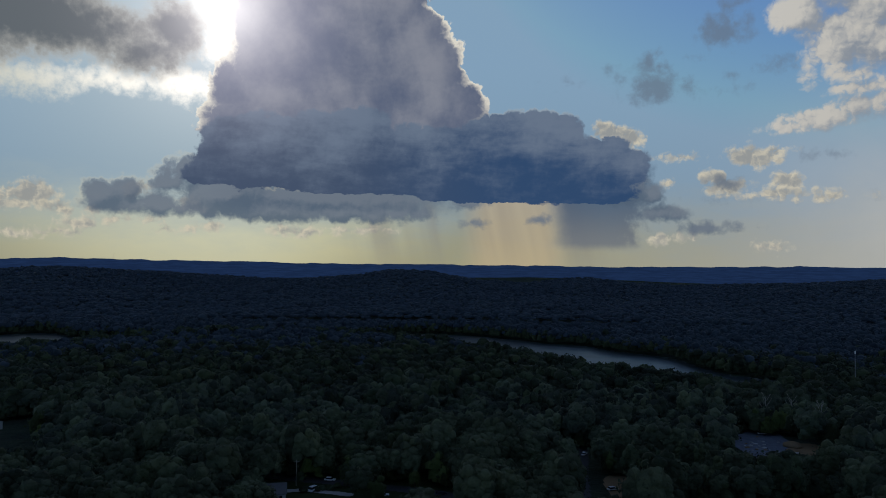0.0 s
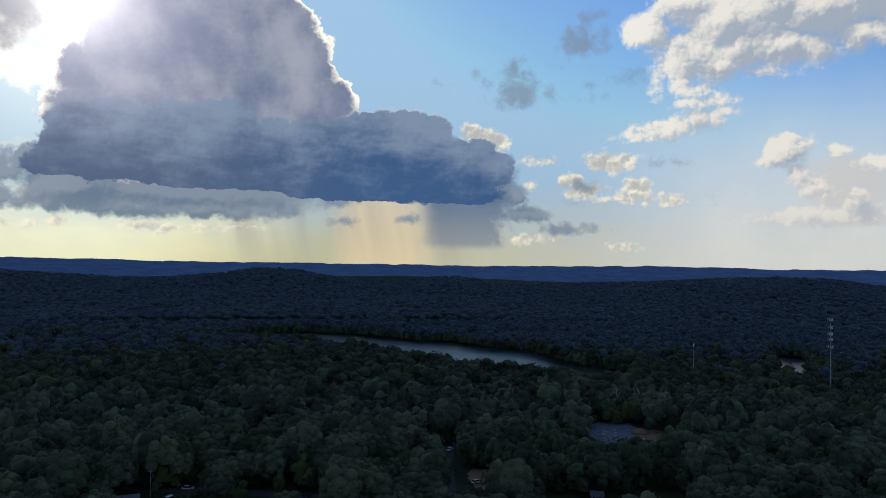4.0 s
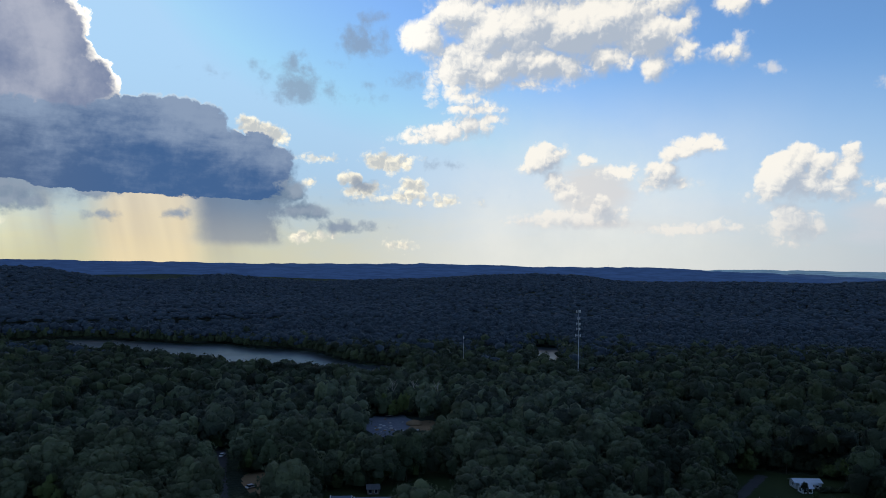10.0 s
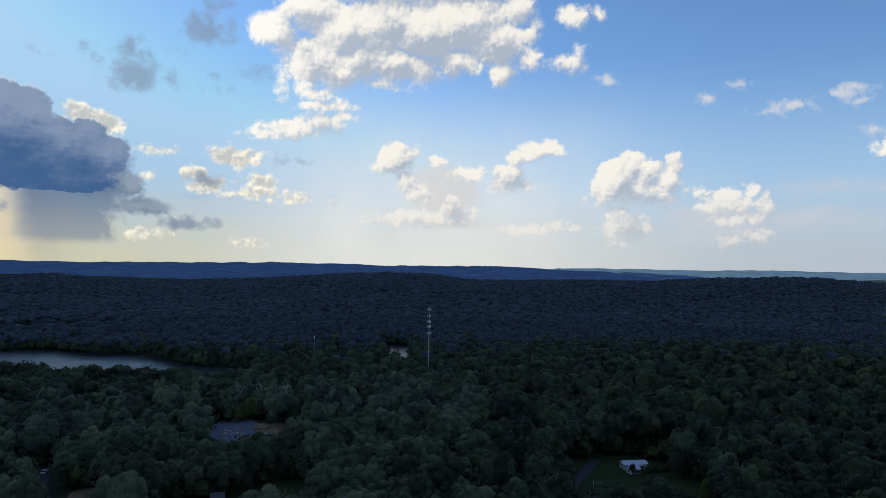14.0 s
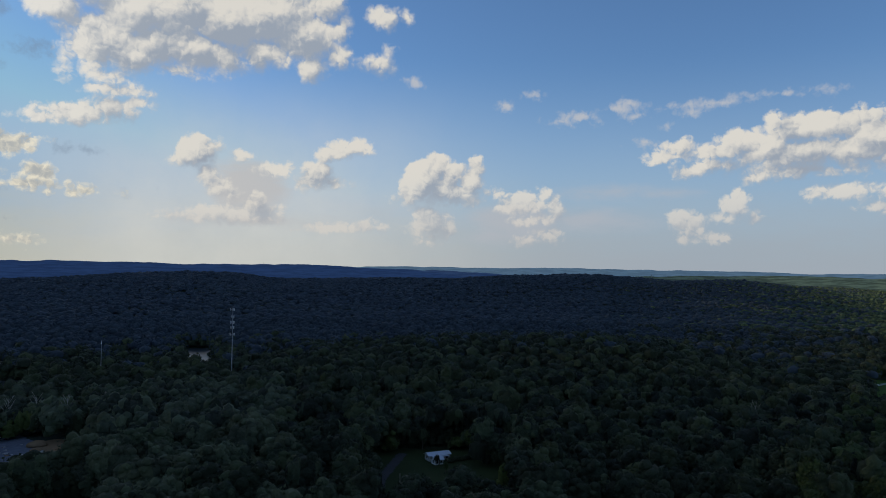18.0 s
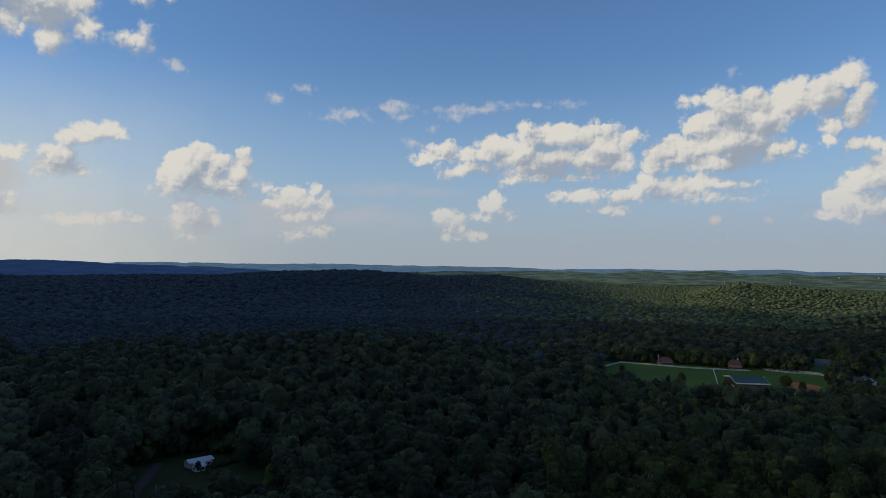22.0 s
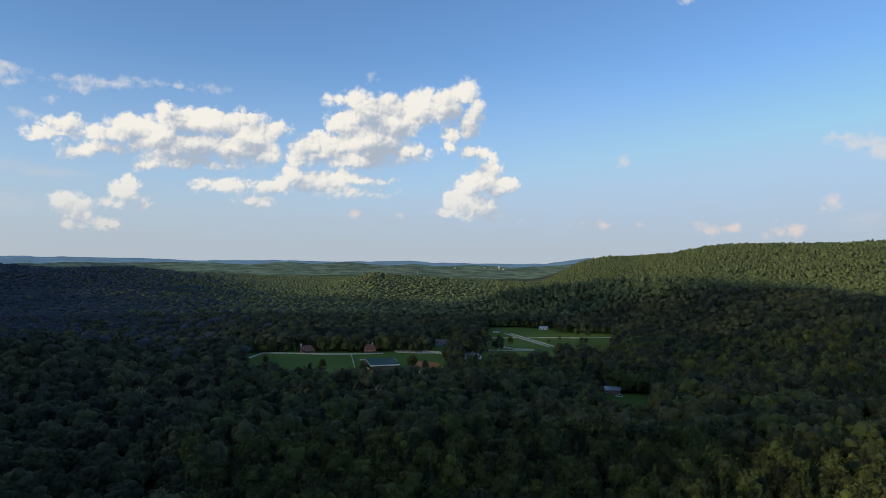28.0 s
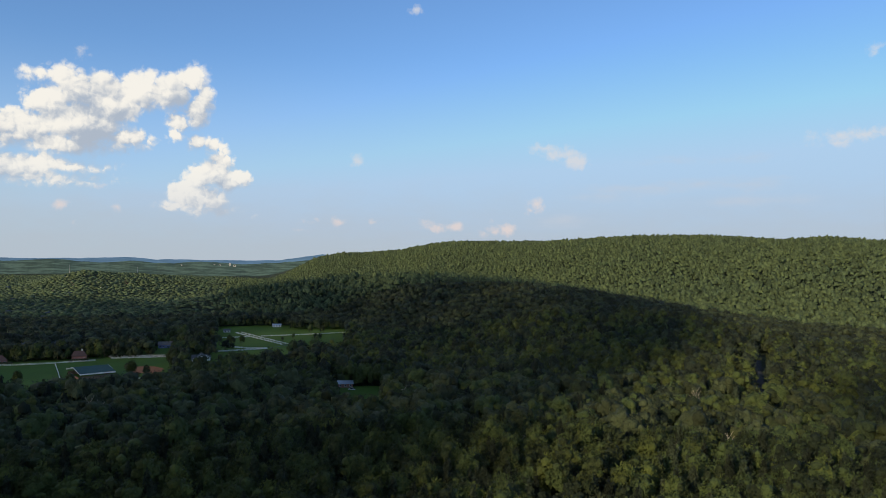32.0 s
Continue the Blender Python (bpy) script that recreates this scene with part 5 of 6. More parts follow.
# ranch houses round the paddocks
house("brick_house", (693, -33), 95, 13.0, 9.0, 3.2, 3.6, M_BRICK, M_BROWNROOF, "red brick house with a brown hipped roof beside a paddock", (5.6, -3.5, M_SIDING), False, 8, hip=3.6)
house("brick_house", (684, -93), 88, 11, 8, 4.4, 3.6, M_BRICK, M_BROWNROOF, "two-storey red brick house with a tall pale chimney", (-2.5, -2.5, M_SIDING), True, 7, hip=2.6)
house("blue_house", (738, -178), 80, 13, 8, 3.4, 2.8, M_BLUE, M_SHINGLE, "blue sided house with a dark roof at the wood's edge", None, True)
house("white_house", (612, -177), 162, 11, 8.5, 5.8, 2.9, M_WHITE, M_SHINGLE, "pale two-storey house with grey roofs among trees", None, False, 7)
house("white_house", (630, -187), 158, 9, 7, 3.2, 2.2, M_WHITE, M_SHINGLE, "small white outbuilding with a grey roof beside the house", None)
house("pale_house", (715, -215), 95, 11, 8, 3.4, 2.6, M_SIDING, M_SHINGLE, "pale house with a grey roof behind trees", (2, 0, M_WHITE))
house("pale_house", (768, -205), 75, 10, 7, 3.2, 2.4, M_BLUE, M_SHINGLE, "grey-blue house with a dark roof behind trees", None)
house("pale_house", (800, -226), 90, 8, 7, 5.6, 2.6, M_SIDING, M_SHINGLE, "narrow pale two-storey house above the trees", None)
house("white_shed", (892, -357), 70, 11, 5, 2.8, 1.5, M_WHITE, M_TIN, "low white shed with a tin roof at a field's far end", None, cat="shed")
house("white_shed", (858, -279), 80, 8, 5, 2.8, 1.5, M_SIDING, M_SHINGLE, "small pale shed beside a field", None, cat="shed")
house("farm_cottage", (448, -231), 66, 10.5, 6, 2.9, 1.7, M_BRICK, M_TIN, "small cottage with a white tin roof on a lawn", None)
house("tin_roof_house", (272.6, 182.8), -30, 10.8, 5.0, 2.7, 0.9, M_SIDING, M_TIN, "long low house with a shiny tin roof in a wooded clearing", None, True)
house("tin_roof_shed", (266.2, 178.6), -25, 4.2, 3.6, 2.4, 1.2, M_WHITE, M_TIN, "small white shed with a tin roof beside the long house", None, cat="shed")
house("grey_house", (217, 138), -35, 11, 7, 3.0, 2.4, M_SIDING, M_SHINGLE, "grey-roofed house with a pale chimney among trees", (2.5, 0.4, M_CONC))
house("long_building", (103.0, 235.0), -23.5, 15.5, 9, 3.4, 2.0, M_SIDING, M_DARKTIN, "long building with a dark metal roof edged in white", None)
house("long_building_annex", (91.5, 241.0), -23.5, 6.6, 8, 3.7, 2.0, M_BRICK, M_DARKTIN, "dark-roofed annex with white roof edges beside a long building", None)
house("garden_shed", (110, 255), -20, 4.5, 3.2, 2.4, 1.2, M_WOOD, M_SHINGLE, "small weathered garden shed on a lawn", None, cat="shed")
house("grey_house", (-66, 268), 12, 14, 9, 3.0, 2.6, M_SIDING, M_SHINGLE, "house with a broad grey shingle roof beside a road", None)
house("metal_roof_barn", (-242, 372), -32, 18, 10, 4.0, 2.4, M_SIDING, M_TIN, "barn with a pale blue metal roof in the woods", None, cat="barn")
house("hilltop_house", tuple(spot(43.4, 2180))[:2], 40, 22, 12, 6.0, 5.0, M_SIDING, M_SHINGLE, "large pale house standing alone on a wooded hill", None)

# white edges of the long building's roof
for x, y, w in ((103.0, 235.0, 15.5), (91.5, 241.0, 6.6)):
    root = thing("roof_trim", (x, y, float(land(x, y))), -23.5, label="white metal trim along a dark roof's edges", category="trim", kind="structure")
    h = 3.4 if w > 10 else 3.7
    for s in (-1, 1):
        for q in (-1, 1):
            part("verge", rod(bmesh.new(), (s * (w / 2 + 0.55), q * 5.1, h + 0.1), (s * (w / 2 + 0.55), 0, h + 2.25), 0.14, 0.14, 6), M_WHITE, root)
    part("eave", boxed(-w / 2 - 0.6, w / 2 + 0.6, -5.2, -5.05, h - 0.2, h + 0.15), M_WHITE, root)


def arena():
    """An open-sided riding arena: teal roof on posts with a low kick wall."""
    x, y = 587, -88
    root = thing("riding_arena", (x, y, float(land(x, y))), 97, label="open-sided riding arena with a broad teal metal roof and white fascia", category="barn")
    w, d, h, rise = 23.0, 34.0, 4.8, 2.9
    rf = part("roof", gable(w, d, h, rise, 0.9, 0.25), M_TEAL, root)
    for k in range(12):
        xx = -w / 2 + k * w / 11
        for s in (-1, 1):
            part("seam", rod(bmesh.new(), (xx, s * (d / 2 + 0.8), h + 0.03), (xx, 0, h + rise + 0.26), 0.05, 0.05, 4), M_TEAL, rf)
    for s in (-1, 1):
        part("fascia", boxed(-w / 2 - 0.9, w / 2 + 0.9, s * (d / 2 + 0.92) - 0.06, s * (d / 2 + 0.92) + 0.06, h - 0.75, h + 0.2), M_WHITE, rf)
        for q in (-1, 1):
            part("bargeboard", rod(bmesh.new(), (s * (w / 2 + 0.95), q * (d / 2 + 0.9), h - 0.15), (s * (w / 2 + 0.95), 0, h + rise + 0.1), 0.17, 0.17, 6), M_WHITE, rf)
        for k in range(7):
            xx = -w / 2 + k * w / 6
            part("post", boxed(xx - 0.13, xx + 0.13, s * d / 2 - 0.13, s * d / 2 + 0.13, -0.4, h), M_WOOD, root)
        part("kick_wall", boxed(-w / 2 + 0.15, w / 2 - 0.15, s * d / 2 - 0.3, s * d / 2 - 0.16, 0, 3.0), M_WOOD, root)
        part("kick_wall", boxed(s * w / 2 - 0.07, s * w / 2 + 0.07, -d / 2 + 0.3, d / 2 - 0.3, 0, 1.5), M_BRICK, root)
    part("sand_floor", boxed(-w / 2 + 0.3, w / 2 - 0.3, -d / 2 + 0.4, d / 2 - 0.4, -0.4, 0.1), M_CLAY, root)


arena()


# ---- open ground ----
def lay(name, material, label, category, inside, x0, x1, y0, y1, cell=2.0, lift=0.12):
    """A patch of ground cover that follows the land, with an uneven edge."""
    x, y = np.meshgrid(np.arange(x0, x1, cell), np.arange(y0, y1, cell), indexing="ij")
    ok = inside(x, y)
    V = np.stack([x, y, land(x, y) + lift], -1).reshape(-1, 3)
    n1 = x.shape[1]
    i, j = np.nonzero(ok[:-1, :-1])
    q = i * n1 + j
    F = np.concatenate([np.stack([q, q + n1, q + n1 + 1], 1), np.stack([q, q + n1 + 1, q + 1], 1)])
    keep = np.unique(F)
    back_to = np.zeros(len(V), int)
    back_to[keep] = np.arange(len(keep))
    return tagged(raw(name, V[keep], back_to[F], material), label, category, kind="structure")


def sector(a0, a1, d0, d1, wob=6.0):
    def f(x, y):
        az, d = polar(x, y)
        d = d + (lattice(x, y, 20) - 0.5) * wob
        az = az + (lattice(x + 70, y, 20) - 0.5) * wob * 57 / np.maximum(d, 50)
        return (az > a0) & (az < a1) & (d > d0) & (d < d1)
    return f


def oval(cx, cy, rx, ry, turn=0.0, wob=0.2):
    c, s = math.cos(radians(turn)), math.sin(radians(turn))

    def f(x, y):
        u, v = (x - cx) * c + (y - cy) * s, -(x - cx) * s + (y - cy) * c
        return (u / rx) ** 2 + (v / ry) ** 2 < 1 + (lattice(x, y, 8) - 0.5) * 2 * wob
    return f


def along(pts, half):
    def f(x, y):
        out = np.zeros(np.shape(x), bool)
        for (ax, ay), (bx, by) in zip(pts, pts[1:]):
            l2 = (bx - ax) ** 2 + (by - ay) ** 2
            t = np.clip(((x - ax) * (bx - ax) + (y - ay) * (by - ay)) / l2, 0, 1)
            out |= np.hypot(x - ax - t * (bx - ax), y - ay - t * (by - ay)) < half
        return out
    return f


lay("paddock_grass", M_GRASS, "mown green paddock grass", "grass", sector(87.4, 104.6, 440, 692, 3), 400, 715, -190, 40, 3.0)
lay("paddock_grass", M_GRASS, "green grass round the houses", "grass", sector(91, 105, 692, 775, 10), 640, 790, -220, 0, 3.0, 0.1)
lay("field_grass", M_GRASS2, "green and yellowing field grass", "grass", sector(106.5, 117.6, 600, 980, 6), 520, 940, -470, -180, 4.0)
lay("lawn", M_GRASS, "mown lawn round the cottage", "grass", sector(116.2, 120.6, 400, 508), 330, 470, -262, -170, 2.0)
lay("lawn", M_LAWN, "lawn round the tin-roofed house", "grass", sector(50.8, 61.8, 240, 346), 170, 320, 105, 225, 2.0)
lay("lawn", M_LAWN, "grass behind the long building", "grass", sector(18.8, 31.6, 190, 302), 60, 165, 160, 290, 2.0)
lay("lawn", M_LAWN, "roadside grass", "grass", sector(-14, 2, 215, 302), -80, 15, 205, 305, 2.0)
lay("gravel_lot", M_GRAVEL, "pale grey gravel lot with scattered rubble", "lot", oval(162, 356, 15, 30, -24, 0.3), 120, 200, 290, 400, 1.5, 0.2)
lay("dirt_yard", M_DIRT, "bare orange dirt beside the lot", "dirt", oval(181, 345, 9, 15, -24, 0.5), 160, 205, 310, 375, 1.5, 0.14)
lay("dirt_yard", M_DIRT, "bare dirt patch by a driveway", "dirt", oval(72, 286, 6, 16, -10, 0.4), 55, 90, 260, 310, 1.0, 0.14)
lay("road", M_ASPHALT, "narrow asphalt street between trees", "road", along(((54, 270), (60, 305), (69, 345), (72, 362)), 3.4), 45, 85, 260, 370, 1.0, 0.2)
lay("road", M_ASPHALT, "asphalt road with grass verges", "road", along(((-90, 301), (-62, 292), (-38, 286), (-15, 279), (10, 270)), 3.6), -95, 15, 262, 308, 1.0, 0.2)
lay("driveway", M_CONC, "pale concrete driveway", "driveway", along(((-62, 276), (-52, 277), (-36, 272)), 1.9), -68, -32, 268, 282, 0.8, 0.24)
lay("driveway", M_ASPHALT, "worn driveway beside the tin-roofed house", "driveway", along(((215, 172), (232, 184), (252, 193), (268, 200)), 2.3), 205, 275, 165, 206, 1.0, 0.2)
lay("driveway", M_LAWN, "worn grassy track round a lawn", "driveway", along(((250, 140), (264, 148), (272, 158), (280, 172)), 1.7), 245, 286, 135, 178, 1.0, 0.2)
lay("driveway", M_GRAVEL, "pale gravel driveway between fenced fields", "driveway", along(((848, -288), (780, -289), (698, -292), (660, -290)), 0.5), 650, 856, -300, -280, 0.8, 0.2)
lay("driveway", M_GRAVEL, "pale gravel lane along the paddocks", "driveway", along(((688, -120), (672, -150), (676, -200), (682, -262), (700, -296)), 0.5), 660, 706, -304, -112, 0.8, 0.2)
lay("riding_ring", M_CLAY, "orange clay riding ring", "riding ring", oval(598, -131, 12.5, 20, 90, 0.06), 575, 625, -155, -105, 1.5, 0.25)
lay("road", M_ASPHALT, "straight road cut through the woods", "road", along(((215, -370), (285, -485), (361, -608), (395, -668)), 3.0), 205, 405, -680, -360, 2.0, 0.3)


# ---- fences ----
def fence(pts, label, high=1.45, gap=4.0, rails=3):
    root = thing("paddock_fence", (*pts[0], float(land(*pts[0]))), 0, label=label, category="fence", group="white fences round the paddocks")
    o = Vector((*pts[0], float(land(*pts[0]))))
    post = None
    for (ax, ay), (bx, by) in zip(pts, pts[1:]):
        n = max(2, int(math.hypot(bx - ax, by - ay) / gap))
        P = [Vector((ax + (bx - ax) * k / n, ay + (by - ay) * k / n, 0)) for k in range(n + 1)]
        for p in P:
            p.z = float(land(p.x, p.y))
        turn = math.atan2(by - ay, bx - ax)
        for p in P:
            if post is None:
                post = part("post", boxed(-0.09, 0.09, -0.09, 0.09, -0.3, high + 0.1, bevel=0.02), M_WHITE, root)
                ob = post
            else:
                ob = new("post", post.data)
                ob.parent = root
            ob.location = p - o
            ob.rotation_euler.z = turn
        for k in range(rails):
            b = bmesh.new()
            z = high * (k + 0.75) / rails
            side = Vector((-math.sin(turn), math.cos(turn), 0)) * 0.05
            last = None
            for p in P:
                q = p - o + Vector((0, 0, z))
                ring = [b.verts.new(q + side * m + Vector((0, 0, n))) for m, n in ((-1, -0.085), (1, -0.085), (1, 0.085), (-1, 0.085))]
                if last:
                    for e in range(4):
                        b.faces.new([last[e], last[(e + 1) % 4], ring[(e + 1) % 4], ring[e]])
                last = ring
            bmesh.ops.recalc_face_normals(b, faces=b.faces)
            part("rail", b, M_WHITE, root)
    return root


fence(((632, 31), (662, 18), (689, 8)), "white board fence along the paddock's slanting end")
fence(((689, 8), (682, -20), (673, -50), (671, -73), (672, -104)), "white board fence along the paddock's far side")
fence(((671, -73), (610, -69), (546, -64)), "white board fence across the paddock")
fence(((546, -64), (552, -100), (557, -132)), "white board fence along the paddock's near side")
fence(((680, -118), (672, -140), (665, -168)), "white board fence beside the lane")
fence(((690, -118), (684, -142), (672, -170)), "white board fence along the lane's far side")
fence(((683, -205), (679, -232), (679, -262)), "white board fence along the lower field")
fence(((845, -286), (780, -286), (704, -288)), "white board fence beside the field drive")
fence(((845, -293), (780, -293), (704, -295)), "white board fence along the field drive's other side")
fence(((796, -250), (793, -284)), "white board fence between two fields")
fence(((792, -298), (788, -330), (784, -372), (786, -420)), "white board fence across the upper field")
fence(((720, -232), (690, -245), (681, -262)), "short white fence at a field's corner")


# ---- vehicles ----
def car(at, turn, paint, label, van=False):
    L, W, H = (5.2, 1.95, 2.1) if van else (4.6, 1.8, 1.45)
    root = thing("van" if van else "car", (at[0], at[1], float(land(*at)) + 0.2), turn, label=label, category="van" if van else "car")
    b = bmesh.new()
    body = box(b, -L / 2, L / 2, -W / 2, W / 2, 0.3, H * 0.6, 0.12)
    part("body", body, paint, root)
    b = bmesh.new()
    r = bmesh.ops.create_cube(b, size=1.0)
    x0, x1 = (-L / 2 + 0.05, L / 2 - 1.3) if van else (-L / 2 + 0.5, L / 2 - 1.2)
    for v in r["verts"]:
        up = v.co.z > 0
        inset = 0.12 if up else 0.03
        slope = (0.25 if van else 0.55) if up else 0
        v.co = Vector(((x1 - slope) if v.co.x > 0 else (x0 + slope * 0.5), (W / 2 - inset) * (1 if v.co.y > 0 else -1), H if up else H * 0.6 - 0.02))
    part("cabin", b, M_GLASSY, root)
    part("roof", boxed(x0 + 0.3, x1 - 0.5, -W / 2 + 0.14, W / 2 - 0.14, H - 0.02, H + 0.05, bevel=0.02), paint, root)
    for sx in (-1, 1):
        for sy in (-1, 1):
            c = Vector((sx * L * 0.31, sy * (W / 2 - 0.1), 0.32))
            w = part("wheel", rod(bmesh.new(), c - Vector((0, 0.11, 0)), c + Vector((0, 0.11, 0)), 0.32, 0.32, 12), M_RUBBER, root)
            part("rim", rod(bmesh.new(), c - Vector((0, 0.12, 0)), c + Vector((0, 0.12, 0)), 0.18, 0.18, 8), M_STEEL, w)
    for sy in (-1, 1):
        part("headlight", boxed(L / 2 - 0.04, L / 2 + 0.02, sy * 0.62 - 0.2, sy * 0.62 + 0.2, 0.6, 0.75), M_STEEL, root)
    return root


car((-45.4, 289.5), -10, M_CARWHITE, "white car on an asphalt road")
car((-49.5, 276.5), 60, M_CARWHITE, "white van parked on a driveway", True)
car((-22, 271), 10, M_CARWHITE, "pale car parked among trees")
car((0.2, 273), 30, M_CARDARK, "dark car parked by the road")
car((68.0, 333.4), 60, M_CARWHITE, "white car parked on a narrow street")
car((60.5, 308.7), 100, M_CARWHITE, "white car standing on a narrow street")
car((69, 282), 20, M_CARWHITE, "pale car on a dirt driveway")
car((172, 377), 0, M_CARWHITE, "white car parked at the edge of a gravel lot")
car((668, -172), 95, M_CARWHITE, "white car parked by a lane")
car((670, -179), 95, M_CARDARK, "dark car parked by a lane")
car((434, -229), 40, M_CARWHITE, "pale car on the cottage lawn")
car((255, 161), 40, M_CARDARK, "dark car on a dirt track")

# rubble, dirt heaps, a small white hut
for k in range(26):
    x, y = 160 + rs.normal() * 8, 350 + rs.normal() * 14
    b = bmesh.new()
    bmesh.ops.create_icosphere(b, subdivisions=1, radius=0.4 + 0.7 * rs.rand())
    for v in b.verts:
        v.co = Vector((v.co.x * 1.3, v.co.y, v.co.z * 0.6)) * (0.8 + 0.4 * rs.rand())
    o = part("concrete_chunk", b, M_CONC if k % 3 else M_DIRT)
    o.location = (x, y, float(land(x, y)) + 0.35)
    tagged(o, "pale broken rubble lying on the gravel lot", "rubble", "rubble on the lot")
for x, y, r in ((176, 352, 4.5), (184, 338, 3.6), (190, 345, 3.0), (171, 343, 2.6)):
    b = bmesh.new()
    bmesh.ops.create_icosphere(b, subdivisions=3, radius=r)
    for v in b.verts:
        v.co.z = max(v.co.z, -0.4) * 0.5
        v.co += Vector((noise.noise(v.co * 0.7), noise.noise(v.co * 0.7 + Vector((9, 0, 0))), noise.noise(v.co))) * 0.5
    o = part("dirt_mound", b, M_DIRT, None, "", True)
    o.location = (x, y, float(land(x, y)) + 0.3)
    tagged(o, "heap of orange-brown dirt beside the gravel lot", "dirt heap", "dirt heaps")
house("white_hut", (108.6, 328.4), 20, 3.2, 2.6, 2.4, 0.9, M_WHITE, M_TIN, "tiny white hut half hidden by trees", None, cat="hut")


# ---- masts and poles ----
def cell_tower():
    at = spot(39.74, 545)
    z = float(land(at.x, at.y))
    root = thing("cell_tower", (at.x, at.y, z), 15, label="tall grey steel cell tower with five rings of white antennas", category="tower")
    top = EYE - 545 * math.tan(radians(3.45)) - z
    part("pole", rod(bmesh.new(), (0, 0, 0), (0, 0, top), 0.45, 0.2, 12), M_STEEL, root)
    part("base_slab", boxed(-2, 2, -2, 2, -0.5, 0.3), M_CONC, root)
    for drop, wide, n in ((1.0, 2.2, 9), (6.4, 1.6, 6), (10.6, 2.0, 9), (14.4, 1.9, 9), (19.4, 2.6, 12)):
        h = top - drop
        b = bmesh.new()
        for k in range(3):
            a0, a1 = k * 2.094, (k + 1) * 2.094
            p, q = Vector((math.cos(a0) * wide, math.sin(a0) * wide, h)), Vector((math.cos(a1) * wide, math.sin(a1) * wide, h))
            rod(b, p, q, 0.09, 0.09, 5)
            rod(b, (0, 0, h), p, 0.08, 0.08, 5)
        pl = part("platform", b, M_STEEL, root)
        for k in range(n):
            side, f = k // (n // 3), (k % (n // 3) + 0.5) / (n // 3)
            a0, a1 = side * 2.094, (side + 1) * 2.094
            p = Vector((math.cos(a0) * (1 - f) + math.cos(a1) * f, math.sin(a0) * (1 - f) + math.sin(a1) * f, 0)) * (wide + 0.15)
            part("antenna", boxed(p.x - 0.13, p.x + 0.13, p.y - 0.1, p.y + 0.1, h - 0.95, h + 0.95, bevel=0.04), M_SIDING, pl)
    b = bmesh.new()
    rod(b, (0.2, 0, top), (0.2, 0, top + 2.4), 0.05, 0.02, 5)
    part("lightning_rod", b, M_STEEL, root)


cell_tower()
at = spot(30.5, 575)
root = thing("radio_mast", (at.x, at.y, float(land(at.x, at.y))), 0, label="thin grey radio mast rising from the woods", category="mast")
part("pole", rod(bmesh.new(), (0, 0, 0), (0, 0, 32), 0.28, 0.14, 8), M_STEEL, root)
part("antenna", boxed(-0.15, 0.15, -0.5, 0.5, 29, 31), M_WHITE, root)
for az, d, h in ((-25.2, 4440, 58), (42.0, 4440, 40), (97.0, 3100, 45), (101.5, 3150, 38)):
    at = spot(az, d)
    root = thing("far_mast", (at.x, at.y, 70 if d > 4000 else float(land(at.x, at.y))), 0, label="very thin distant radio mast on a ridge", category="mast", group="masts on the ridges")
    b = bmesh.new()
    for k in range(3):
        rod(b, (math.cos(k * 2.1) * 1.2, math.sin(k * 2.1) * 1.2, -6), (0, 0, h), 0.4, 0.25, 5)
    part("frame", b, M_STEEL, root)


def utility_pole(at, turn):
    root = thing("utility_pole", (at[0], at[1], float(land(*at))), turn, label="weathered wooden utility pole with a crossarm", category="pole", group="utility poles")
    part("pole", rod(bmesh.new(), (0, 0, -0.5), (0, 0, 10.5), 0.17, 0.12, 8), M_DEAD, root)
    arm = part("crossarm", boxed(-1.2, 1.2, -0.06, 0.06, 9.6, 9.75), M_DEAD, root)
    for x in (-1.1, -0.4, 0.4, 1.1):
        part("insulator", rod(bmesh.new(), (x, 0, 9.75), (x, 0, 9.95), 0.06, 0.04, 6), M_CONC, arm)


for p, turn in (((196, 176), 40), ((216, 162), 40), ((-78, 285), 0), ((-58, 283), 10), ((300, 150), 20)):
    utility_pole(p, turn)

# distant white blocks and scattered roofs in the sunlit plain
for az, w, h in ((107.0, 8, 8), (107.4, 10, 6), (108.15, 8, 15), (108.5, 13, 6), (104.6, 7, 7), (73.0, 5, 9)):
    at = spot(az, 4140)
    root = thing("distant_block", (at.x, at.y, 54), -az, label="pale distant building standing over the plain", category="building", group="distant buildings")
    part("wall", boxed(-w / 2, w / 2, -8, 8, -3, h), M_SIDING, root)
    part("roof", boxed(-w / 2 + 1, w / 2 - 1, -7, 7, h, h + 1.5), M_CONC, root)
    for k in range(3):
        part("window", boxed(-w / 2 + 2, w / 2 - 2, -8.1, -7.95, h * (0.25 + 0.25 * k) - 1, h * (0.25 + 0.25 * k) + 1), M_GLASSY, root)
for k in range(16):
    az, d = 96 + rs.rand() * 16, 1450 + rs.rand() * 1200
    at = spot(az, d)
    house("far_house", (at.x, at.y), rs.rand() * 180, 12, 8, 4, 3.0, (M_SIDING, M_WHITE, M_BRICK)[k % 3], (M_SHINGLE, M_BROWNROOF)[k % 2], "house among trees on the distant plain")


# ---- single trees and bushes in the open ----
def stand(pick, x, y, size):
    t = copy_thing(kinds[pick], Matrix.Translation((x, y, float(land(x, y)) - 0.2)) @ Matrix.Rotation(rs.rand() * 6, 4, "Z") @ Matrix.Diagonal((size, size, size, 1)))
    t.scale = (size, size, size)
    tagged(t, "green tree standing in the open by the paddocks and lawns", "tree", "trees standing in the open")


